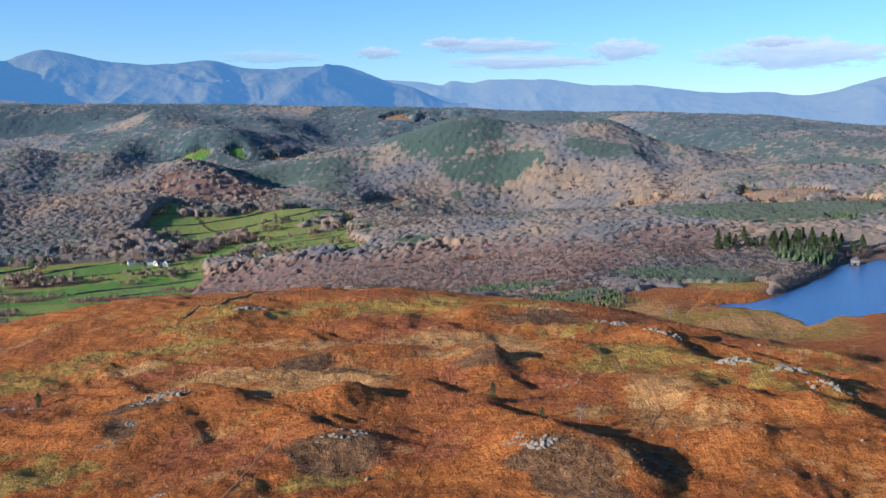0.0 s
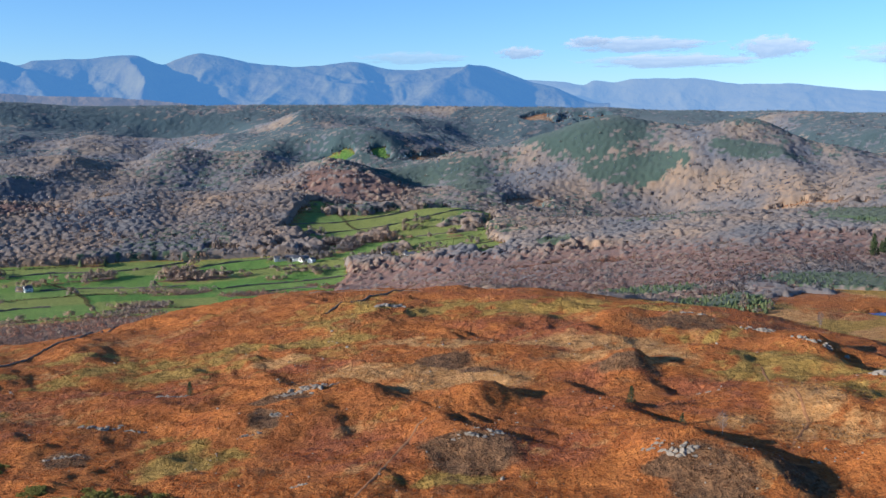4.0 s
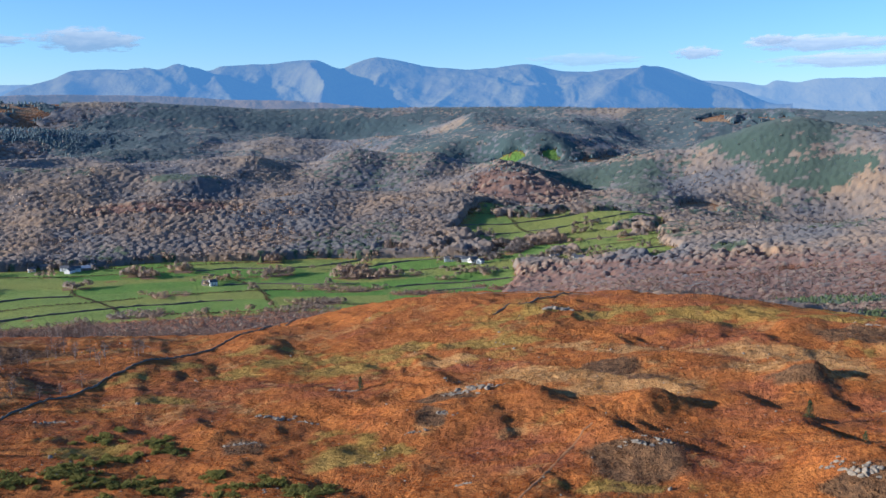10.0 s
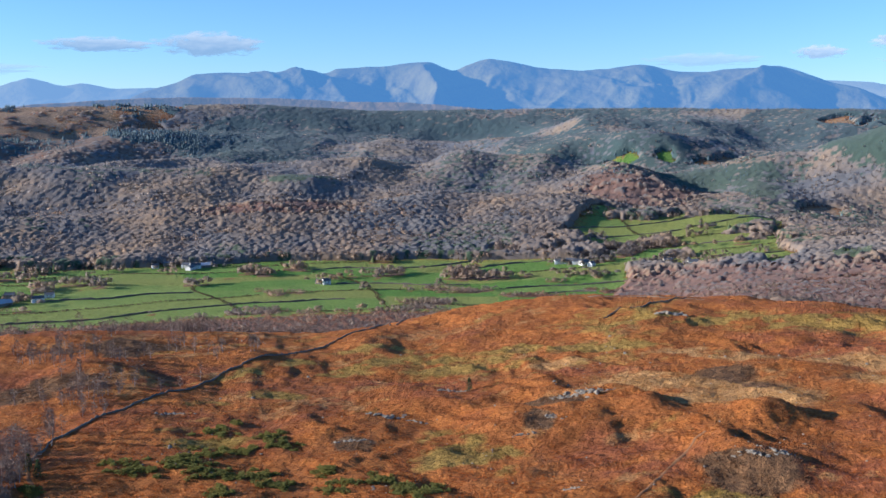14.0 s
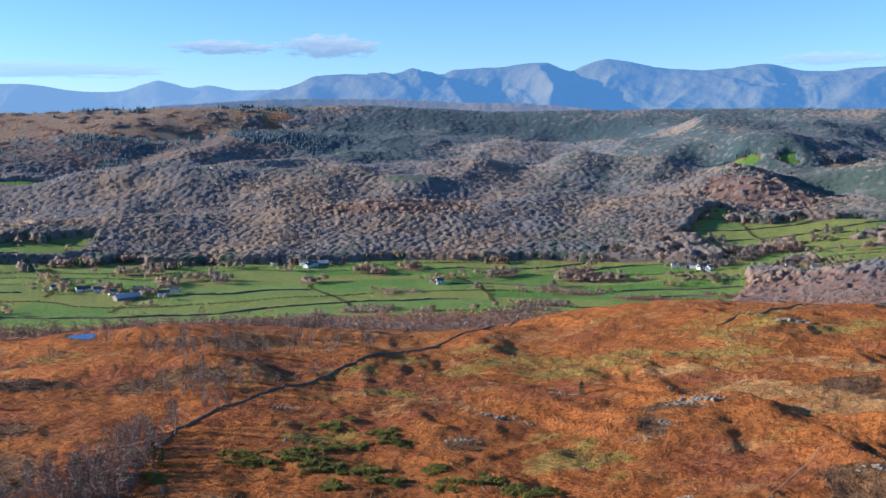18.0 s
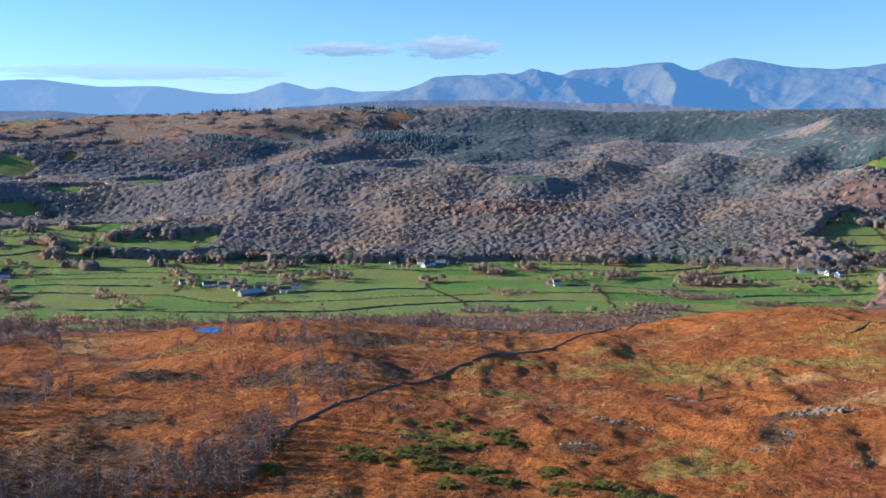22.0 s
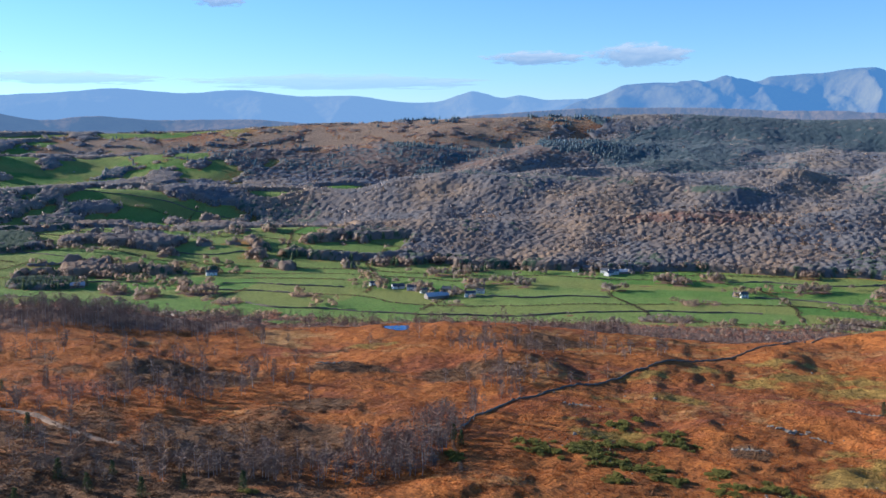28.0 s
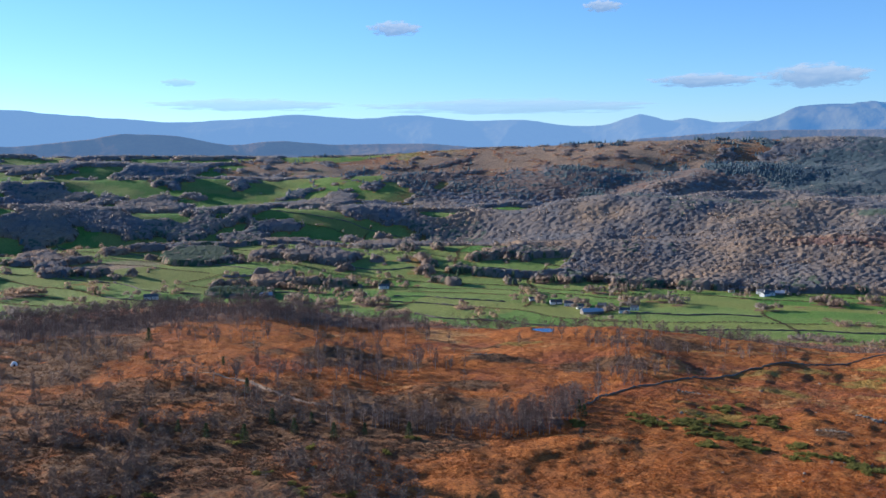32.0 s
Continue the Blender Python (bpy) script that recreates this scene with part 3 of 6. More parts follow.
CLEARING = [(50, 2930, 9.0, 190), (57, 2930, 5.0, 160), (40, 2950, 4.5, 120), (-20.7, 1920, 3.5, 51), (-23.3, 1839, 3.2, 38), (-14.1, 1929, 2.9, 22), (-0.4, 1992, 1.3, 24), (-3.3, 3108, 3.5, 26), (-16.1, 889, 1.9, 24), (-18.8, 872, 1.9, 34), (-13.9, 740, 1.6, 50), (4.2, 2490, 1.9, 60),
            (73.0, 1649, 2.9, 60), (61.7, 2980, 4.9, 150), (48.0, 3020, 10.5, 260), (40.4, 3272, 4.8, 150), (-25.5, 2187, 1.9, 66), (-20.0, 720, 6.0, 60)]


PASTURE = [(a, d, w, max(h, 44 if d < 2000 else 24)) for a, d, w, h in PASTURE]
CLEARING = [(a, d, w, max(h, 50)) if d > 1300 else (a, d, w, h) for a, d, w, h in CLEARING]
FARMS = ((14.0, 1394), (13.2, 1386), (12.4, 1364), (8.1, 1357), (6.9, 1336), (27.6, 1252), (34.9, 1416), (36.3, 1436), (43.3, 1216), (44.8, 1205), (47.4, 1280), (48.6, 1300), (57.8, 1418), (65.5, 1358), (71.7, 1362), (34.8, 1752), (36.7, 1750))


# covers of the moor in the same way
PALE_GRASS = [(8.8, 430, 3.8, 16), (14.1, 460, 1.8, 10), (3.3, 402, 3.6, 30), (-3.6, 481, 5.2, 12), (-15.5, 374, 1.9, 43), (-18.9, 344, 2.4, 19), (-14.1, 690, 2.8, 90), (-11.7, 348, 1.3, 9), (5.9, 396, 2.6, 15),
              (7.5, 422, 5.9, 12), (10.8, 422, 2.0, 24), (5.9, 479, 3.9, 11), (-6.5, 453, 3.3, 22), (53.7, 540, 2.4, 25), (-4.5, 441, 3.0, 17), (-19.0, 700, 5.0, 60)]
OLIVE_GRASS = [(0.7, 574, 10.2, 31), (4.1, 290, 4.9, 7), (19.7, 318, 2.6, 18), (8.4, 561, 1.9, 20), (11.0, 500, 3.1, 9), (18.6, 474, 3.4, 13), (-12.6, 441, 4.2, 30), (-20.9, 424, 4.5, 48), (-23.3, 380, 2.9, 18),
               (-10.0, 514, 2.6, 17), (-9.1, 610, 3.9, 60), (-24.6, 520, 3.0, 60), (32.4, 444, 1.7, 10), (27.2, 469, 3.3, 9), (22.2, 479, 5.0, 9), (15.0, 497, 4.2, 12), (10.8, 535, 2.6, 25), (34.5, 392, 1.4, 8),
               (20.4, 342, 2.0, 12), (17.1, 330, 1.3, 7), (28.1, 460, 2.9, 10), (37.3, 383, 1.3, 7), (23.5, 505, 3.9, 15), (20.3, 460, 3.3, 12), (30.1, 405, 2.0, 9), (34.7, 343, 2.9, 8), (49.0, 501, 1.9, 6), (36.0, 377, 2.0, 7)]
HEATHER_BEDS = [(-10.6, 292, 2.4, 14), (-15.8, 300, 1.4, 10), (3.4, 307, 2.8, 14), (5.3, 435, 1.9, 13), (3.0, 420, 1.1, 6), (-8.4, 523, 2.9, 14), (-12.5, 280, 1.6, 6), (15.1, 357, 0.9, 6), (14.2, 385, 1.8, 7), (-5.9, 414, 2.0, 6), (-8.5, 298, 1.6, 6), (25.8, 337, 1.3, 8),
                (42.9, 424, 3.3, 15), (38.8, 508, 3.1, 6), (49.9, 429, 2.5, 6), (57.0, 329, 6.7, 28), (62.3, 442, 2.2, 10), (61.4, 354, 1.7, 11), (52.9, 377, 2.5, 9), (37.6, 502, 2.9, 8), (66.9, 298, 13.1, 28),
                (75.6, 359, 6.9, 17), (80.7, 452, 3.2, 40), (79.0, 500, 5.0, 50), (77.6, 277, 8.3, 26), (60.2, 425, 4.5, 13)]
RUST_BEDS = [(-5.2, 408, 4.9, 14), (-10.4, 390, 2.9, 30), (-0.6, 497, 4.2, 22), (9.9, 323, 5.3, 26), (-1.3, 317, 3.0, 20), (22.9, 429, 4.7, 20), (1.1, 514, 3.8, 15), (20.3, 400, 3.9, 12), (12.4, 444, 3.7, 11), (41.3, 475, 2.4, 22),
             (53.7, 500, 3.6, 20), (36.7, 433, 2.3, 20), (45.2, 434, 3.6, 22), (66.0, 420, 4.0, 30), (50.0, 400, 4.0, 20)]


def patches(az, r, listed, soft=0.25):
    got = np.zeros_like(az)
    for a, d, ha, hd in listed:
        q = np.sqrt(((az - a) / ha) ** 2 + ((r - d) / hd) ** 2)
        got = np.maximum(got, 1 - step(1 - soft, 1 + soft, q))
    return got


def field_cell(x, y):
    """Field coordinates: whole numbers are boundaries."""
    wob = fbm(x, y, 260, 3, 72)
    u, v = x * 0.82 + y * 0.57, -x * 0.57 + y * 0.82
    return (u + 90 * wob) / 170, (v + 64 * wob) / 58


def cover(x, y):
    """Weights of the ground's covers at plan positions."""
    az, r = np.degrees(np.arctan2(-x, y)), np.hypot(x, y)
    wob, fine = fbm(x, y, 160, 3, 71), fbm(x, y, 45, 3, 77)
    azw, rw = az + 0.9 * wob, r * (1 + 0.018 * fbm(x, y, 170, 3, 75))
    azm, rm = az + 4.5 * fbm(x, y, 70, 4, 78), r * (1 + 0.11 * fbm(x, y, 70, 4, 79))
    moor_end = along(az, (-36, 900), (-22, 870), (-16, 830), (-11, 760), (-4, 720), (10, 790), (20, 830), (26, 720), (31, 600), (36, 570), (45, 590), (52, 570), (60, 560), (83, 560))
    moor = 1 - step(0.96, 1.04, r / moor_end * (1 + 0.06 * wob + 0.03 * fine))
    spots = region(azw + 0.8 * fine, rw, 10.5, 92, 1040, 1440, 0.4, 0.012)
    spots = np.maximum(spots, region(azw, rw, 44, 92, 1350, 1520, 0.8, 0.02) * step(-0.45, -0.2, fine + wob))
    spots = np.maximum(spots, region(azw, rw, 50, 92, 1500, 1800, 1.5, 0.02) * step(-0.12, 0.0, fbm(x, y, 80, 4, 89) + 0.5 * wob))
    pasture = np.maximum(spots, np.maximum(patches(azw, rw, PASTURE) * step(-0.62, -0.45, fine + wob), patches(azw, rw, PASTURE_FAR)))
    # clumps of trees among the fields, and the farms' own ground
    clump = step(0.33, 0.39, fbm(x + 0.4 * y, (y - 0.4 * x) * 1.3, 62, 4, 163, gain=0.6) + 0.2 * fbm(x, y, 400, 2, 165))
    pasture = pasture * (1 - clump * (r > 1030))
    pasture = np.maximum(pasture, patches(az, r, [(a, d - 8, 0.8, 24) for a, d in FARMS]))
    loose = fbm(x * 0.8 + y * 0.6, (y * 0.8 - x * 0.6) * 1.0, 125, 4, 74, gain=0.6)
    pasture = np.maximum(pasture, region(az + 9 * fbm(x, y, 260, 3, 88), r, 58, 95, 1500, 3300, 3, 0.05) * step(0.03, 0.09, loose))
    conifer = patches(azw, rw, CONIFER)
    pasture = pasture * (1 - step(0.4, 0.6, patches(azw, rw, CONIFER[-4:])))
    clearing = patches(azw, rw, CLEARING, 0.4) * np.where(r < 2450, step(-0.5, -0.1, fine + wob), step(-0.22, -0.02, fbm(x, y, 44, 4, 185, gain=0.65)))
    n1, n2, n3 = fbm(x, y, 60, 5, 61, gain=0.62), fbm(x * 0.6 + y * 0.8, (y * 0.6 - x * 0.8) * 1.6, 34, 5, 65, gain=0.62), fbm(x, y, 20, 5, 69, gain=0.62)
    azp, rp = az + 1.1 * fbm(x, y, 40, 4, 78, gain=0.6), r * (1 + 0.035 * fbm(x, y, 34, 4, 79, gain=0.6))
    dark_side = np.maximum(region(azm, rm, 50, 140, 70, 345, 3, 0.05), region(azm, rm, 64, 140, 70, 400, 2, 0.05))
    streak = fbm((x * 0.42 + y * 0.91) * 0.24, x * 0.91 - y * 0.42, 15, 4, 67, gain=0.6)
    heath = moor * np.maximum(1.4 * patches(azp, rp, HEATHER_BEDS, 0.5) * step(-0.45, 0.1, n3 + 0.3), np.maximum(0.8 * dark_side * step(-0.35, 0.15, n1 + 0.5 * n3 + 0.1), (0.42 + 0.3 * step(44, 52, az)) * step(0.26, 0.48, n3 + 0.05 * step(40, 56, az))))
    rust = moor * np.maximum(0.9 * patches(azp, rp, RUST_BEDS, 0.6) * step(-0.5, 0.2, n2 + 0.1), 0.65 * step(0.10, 0.44, n1 + 0.10 * step(32, 48, az) + 0.10 * (1 - step(-2, 6, az))))
    olive = moor * np.maximum(1.15 * patches(azp, rp, OLIVE_GRASS, 0.6) * step(-0.45, 0.15, streak + n3), 0.55 * step(0.16, 0.44, streak) * region(azm, rm, 4, 38, 330, 640, 2, 0.06))
    pale = moor * np.maximum(1.1 * patches(azp, rp, PALE_GRASS, 0.6) * step(-0.5, 0.1, n3 + 0.15), np.maximum(0.6 * step(0.24, 0.5, n2 - 0.6 * dark_side), 0.6 * step(0.24, 0.5, -streak) * region(azm, rm, -28, 40, 380, 600, 2, 0.06)))
    top = 0.0
    for kx, ky, h, a, d, turn in KNOLLS:
        if h > 3.4 and math.hypot(kx, ky) < 500:
            top = np.maximum(top, np.exp(-(((x - kx) / a) ** 2 + ((y - ky) / a) ** 2) * 1.4))
    heath = np.maximum(heath, 0.62 * clearing * (r > 2500))
    wood = (1 - moor) * (1 - pasture)
    rock = 0.25 * moor * step(0.62, 0.9, top * 0.7 + 0.7 * fbm(x, y, 9, 3, 83))
    cu, cv = field_cell(x, y)
    tone = lattice(np.floor(cu), np.floor(cv), 5)
    return dict(clump=clump, moor=moor, pasture=pasture, pale=np.maximum(pale, clearing), olive=np.maximum(olive, clearing * step(0.1, -0.1, -n1)), heath=heath, rust=rust, wood=wood * (1 - clearing), rock=rock,
                conifer=conifer, clearing=clearing, russet=patches(azw, rw, RUSSET, 0.35), tan=clearing * (r > 1400), path=np.zeros_like(az), field=np.clip(tone, 0, 1) * 0.95, lush=np.clip(-tone, 0, 1) * 0.9)


def build_ground():
    az, r = np.meshgrid(AZ[:-1], RR, indexing="ij")
    x, y = place(az, r)
    verts = np.stack([x, y, LAND[:-1]], -1).reshape(-1, 3)
    ob = mesh_object("ground", verts, grid_faces(len(AZ) - 1, len(RR), wrap=True)[:, ::-1], GROUND, smooth=True)
    lay = cover(x.ravel(), y.ravel())
    for name in ("rust", "pale", "olive", "heath", "wood", "pasture", "tan", "rock", "path", "field", "lush"):
        at = ob.data.attributes.new(name, "FLOAT", "POINT")
        at.data.foreach_set("value", np.asarray(lay[name], np.float32).ravel())
    return tagged(ob, "rust-orange bracken moor above green valley pastures and woodland floor", "ground", kind="structure")


build_ground()


# ===== far fells =====
def fells(name, label, crest_r, depth, a0, a1, material, seed, rough, *pairs):
    azs = np.arange(a0, a1, 0.1)
    s = np.linspace(-1.0, 0.25, 70)
    az, s = np.meshgrid(azs, s, indexing="ij")
    xs, ys = place(az, crest_r + s * depth)
    crest = drop(along(az, *pairs) + 0.04 * fbm(az, s * 0, 1.0, 3, seed + 3), crest_r)
    wx, wy = xs + 160 * fbm(xs, ys, 400, 2, seed + 7), ys + 160 * fbm(xs, ys, 400, 2, seed + 9)
    lean = np.radians(az) * crest_r + 0.55 * s * depth * np.sin(np.radians(az) * 9 + seed) + 90 * fbm(xs, ys, 300, 2, seed + 7)
    spur = 0.85 * fbm(lean, 0.35 * s * depth, 470, 3, seed, ridged=True, gain=0.33) + 0.22 * fbm(wx, wy, 260, 4, seed + 1, ridged=True) + 0.05 * fbm(wx, wy, 75, 4, seed + 2, ridged=True, gain=0.6)
    t = np.clip(1 - np.abs(s), 0, 1)
    z = 130 + (crest - 130) * np.clip(np.where(s < 0, t ** 1.15, 1 - s * 1.2), 0, 1) + np.where(s < 0, rough * (spur - 0.2) * np.clip(-s * 4, 0, 1) * t ** 0.5, 0)
    ob = mesh_object(name, np.stack([xs, ys, z], -1).reshape(-1, 3), grid_faces(len(azs), 70)[:, ::-1], material, smooth=True)
    return tagged(ob, label, "mountain", kind="structure")


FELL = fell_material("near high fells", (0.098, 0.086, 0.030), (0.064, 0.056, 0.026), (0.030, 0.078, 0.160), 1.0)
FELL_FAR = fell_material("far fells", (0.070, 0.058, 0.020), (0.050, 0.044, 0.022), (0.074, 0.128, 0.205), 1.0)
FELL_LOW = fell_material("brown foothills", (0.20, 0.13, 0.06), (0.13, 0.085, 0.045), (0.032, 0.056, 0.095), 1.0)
fells("backdrop_high_fells", "high fells hazed blue, with sunlit spurs and shaded corries", 4350, 760, -4.5, 39, FELL, 201, 150,
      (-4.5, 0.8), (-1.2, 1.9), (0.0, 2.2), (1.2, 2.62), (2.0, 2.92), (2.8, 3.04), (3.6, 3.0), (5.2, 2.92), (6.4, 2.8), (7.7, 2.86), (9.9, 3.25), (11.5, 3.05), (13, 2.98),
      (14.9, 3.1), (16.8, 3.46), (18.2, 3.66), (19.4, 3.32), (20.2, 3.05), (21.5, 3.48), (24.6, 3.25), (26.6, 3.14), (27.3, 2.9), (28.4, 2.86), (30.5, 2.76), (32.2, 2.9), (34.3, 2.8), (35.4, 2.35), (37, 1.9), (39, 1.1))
fells("backdrop_northern_fells", "distant fells on the skyline, hazed pale blue", 4700, 500, -38, 4, FELL_FAR, 211, 70,
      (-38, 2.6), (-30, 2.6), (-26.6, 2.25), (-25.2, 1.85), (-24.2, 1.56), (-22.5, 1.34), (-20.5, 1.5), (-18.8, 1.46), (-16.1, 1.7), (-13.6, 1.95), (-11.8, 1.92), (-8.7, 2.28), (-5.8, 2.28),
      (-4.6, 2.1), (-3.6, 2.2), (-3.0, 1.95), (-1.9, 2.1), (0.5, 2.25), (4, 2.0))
fells("backdrop_western_fells", "low fells along the western skyline, hazed pale blue", 4650, 620, 33, 92, FELL_FAR, 221, 55,
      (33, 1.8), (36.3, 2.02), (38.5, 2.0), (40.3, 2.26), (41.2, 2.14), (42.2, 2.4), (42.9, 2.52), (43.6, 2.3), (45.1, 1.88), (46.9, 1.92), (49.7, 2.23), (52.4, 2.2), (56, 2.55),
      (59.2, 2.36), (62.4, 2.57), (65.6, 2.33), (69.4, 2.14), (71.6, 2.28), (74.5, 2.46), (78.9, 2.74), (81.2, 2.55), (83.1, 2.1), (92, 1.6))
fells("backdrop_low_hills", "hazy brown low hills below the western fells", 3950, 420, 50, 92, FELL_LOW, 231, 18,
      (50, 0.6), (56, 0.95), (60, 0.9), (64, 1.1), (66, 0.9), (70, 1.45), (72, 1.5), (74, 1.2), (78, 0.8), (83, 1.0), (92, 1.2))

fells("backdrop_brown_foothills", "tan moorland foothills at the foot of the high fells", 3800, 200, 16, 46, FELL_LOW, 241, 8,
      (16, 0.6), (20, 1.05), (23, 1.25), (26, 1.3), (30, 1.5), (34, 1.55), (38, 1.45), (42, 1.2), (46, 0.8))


# ===== woods beyond the moor =====
def crown_template(seed, count, size, around=0, rings=((0.10, 0.80), (0.50, 0.82), (0.80, 0.48))):
    """One bare crown: twig sprays about a rounded shell, radius and height one, over an uneven inner mass of twigs."""
    g = np.random.default_rng(seed)
    d = g.normal(0, 1, (count, 3))
    d[:, 2] = np.abs(d[:, 2]) - 0.35
    d /= np.linalg.norm(d, axis=1)[:, None]
    q = g.uniform(0.6, 1.0, (count, 1)) * (1 + 0.18 * np.sin(3 * np.arctan2(d[:, 1], d[:, 0]) + seed))[:, None]
    c = d * q * np.array([0.9, 0.9, 0.46]) + np.array([0, 0, 0.52])
    sides = []
    for _ in range(2):
        w = g.normal(0, 1, (count, 3))
        w -= 0.7 * (w * d).sum(1)[:, None] * d
        sides.append(w / np.linalg.norm(w, axis=1)[:, None] * size * g.uniform(0.6, 1.3, (count, 1)) * np.array([1, 1, 0.55]))
    v = np.stack([c - 0.33 * (sides[0] + sides[1]), c + 0.67 * sides[0] - 0.33 * sides[1], c + 0.67 * sides[1] - 0.33 * sides[0]], 1)
    flip = (np.cross(sides[0], sides[1]) * (d + np.array([0, 0, 0.3]))).sum(1) < 0
    v[flip] = v[flip][:, ::-1]
    v, f = v.reshape(-1, 3), np.arange(3 * count).reshape(-1, 3)
    if around:
        core, cf, base = [], [], len(v)
        for k, (h, q) in enumerate(rings):
            for i in range(around):
                a = 2 * math.pi * (i + 0.5 * k) / around
                w = q * g.uniform(0.78, 1.18)
                core.append((w * math.cos(a), w * math.sin(a), h * g.uniform(0.85, 1.15)))
        core.append((0.1, 0.05, 0.94))
        for k in range(len(rings) - 1):
            for i in range(around):
                a, b = base + k * around + i, base + k * around + (i + 1) % around
                cf += [(a, b, a + around), (b, b + around, a + around)]
        last = base + (len(rings) - 1) * around
        cf += [(last + i, last + (i + 1) % around, base + len(core) - 1) for i in range(around)]
        v, f = np.concatenate([v, core]), np.concatenate([f, cf])
    return v, f


def twig_template(seed, count, wide):
    """The fine twigs of one bare crown: slivers that fan up and out through an uneven dome, radius and height one."""
    g = np.random.default_rng(seed)
    a, up = g.uniform(0, 6.283, count), g.uniform(-0.25, 1.0, count)
    d = np.stack([np.cos(a) * np.sqrt(1 - up * up), np.sin(a) * np.sqrt(1 - up * up), up], 1)
    lobe = (1 + 0.16 * np.sin(3 * a + seed) + 0.10 * np.sin(5 * a + 2 * seed))[:, None]
    flat = np.array([1, 1, 0.52])
    low = d * g.uniform(0.40, 0.72, (count, 1)) * lobe * flat + np.array([0, 0, 0.46])
    tip = (d + g.normal(0, 0.16, (count, 3))) * g.uniform(0.80, 1.08, (count, 1)) * lobe * flat + np.array([0, 0, 0.46])
    side = np.cross(d, g.normal(0, 1, (count, 3)))
    side *= wide * g.uniform(0.7, 1.3, (count, 1)) / np.linalg.norm(side, axis=1)[:, None]
    v = np.stack([low - side, tip + 0.3 * side, low + side], 1).reshape(-1, 3)
    return v, np.arange(3 * count).reshape(-1, 3)


def crowns_near(x, y, cell, seed):
    """Domes of crowns standing close together: height share, and a number of its own for each crown."""
    ix, iy = np.floor(x / cell), np.floor(y / cell)
    best, each = np.full_like(x, -1.0), np.zeros_like(x)
    for dx in (-1, 0, 1):
        for dy in (-1, 0, 1):
            jx, jy = ix + dx, iy + dy
            a, b, h = lattice(jx, jy, seed), lattice(jx, jy, seed + 1), lattice(jx, jy, seed + 2)
            d2 = ((x / cell - jx - 0.5 - 0.42 * a) ** 2 + (y / cell - jy - 0.5 - 0.42 * b) ** 2) / (0.62 + 0.12 * h) ** 2
            got = np.sqrt(np.clip(1 - d2, 0, 1)) * (1 + 0.28 * h)
            each = np.where(got > best, h, each)
            best = np.maximum(best, got)
    return best, 0.5 + 0.5 * each


def canopy_material():
    m = Nodes("woodland canopy", 1.0, 0.0)
    # fine twig ends catch the skylight, a sheen that doubles as a haze veil
    m.bsdf.inputs["Sheen Weight"].default_value, m.bsdf.inputs["Sheen Roughness"].default_value = 0.12, 0.6
    speck, each = m.noise(1.5, 5, rough=0.75), m.attribute("each")
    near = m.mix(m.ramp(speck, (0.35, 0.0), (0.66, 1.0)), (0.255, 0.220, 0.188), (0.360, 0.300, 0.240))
    # away, the far rust and blue carry air haze, mixed into the colour
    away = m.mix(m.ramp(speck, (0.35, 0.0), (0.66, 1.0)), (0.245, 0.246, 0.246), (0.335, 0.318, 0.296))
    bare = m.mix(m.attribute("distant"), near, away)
    # stand tone, with blue shade and warm sunlight put into the canopy colour
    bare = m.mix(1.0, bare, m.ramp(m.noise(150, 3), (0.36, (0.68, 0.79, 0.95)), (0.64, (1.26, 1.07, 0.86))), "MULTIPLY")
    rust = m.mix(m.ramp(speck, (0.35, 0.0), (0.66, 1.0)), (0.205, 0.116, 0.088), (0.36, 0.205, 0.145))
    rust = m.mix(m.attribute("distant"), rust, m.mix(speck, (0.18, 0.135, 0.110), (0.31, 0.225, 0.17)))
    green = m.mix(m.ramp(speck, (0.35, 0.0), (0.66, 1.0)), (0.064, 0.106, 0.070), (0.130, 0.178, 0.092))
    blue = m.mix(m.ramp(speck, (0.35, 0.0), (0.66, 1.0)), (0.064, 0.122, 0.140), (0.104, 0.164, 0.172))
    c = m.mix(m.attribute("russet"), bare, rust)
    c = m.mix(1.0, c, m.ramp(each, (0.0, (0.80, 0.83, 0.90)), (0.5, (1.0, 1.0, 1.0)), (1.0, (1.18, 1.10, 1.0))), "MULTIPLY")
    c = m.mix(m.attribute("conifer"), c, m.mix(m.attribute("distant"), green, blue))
    m.bump(speck, 0.6, 1.2)
    # bare twigs let light through to the far side
    thin = m.tree.nodes.new("ShaderNodeBsdfTranslucent")
    m.put(thin.inputs["Color"], c)
    both = m.tree.nodes.new("ShaderNodeMixShader")
    both.inputs[0].default_value = 0.42
    m.tree.links.new(m.bsdf.outputs[0], both.inputs[1])
    m.tree.links.new(thin.outputs[0], both.inputs[2])
    m.tree.links.new(both.outputs[0], m.tree.nodes["Material Output"].inputs["Surface"])
    return m.done(c)


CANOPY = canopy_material()


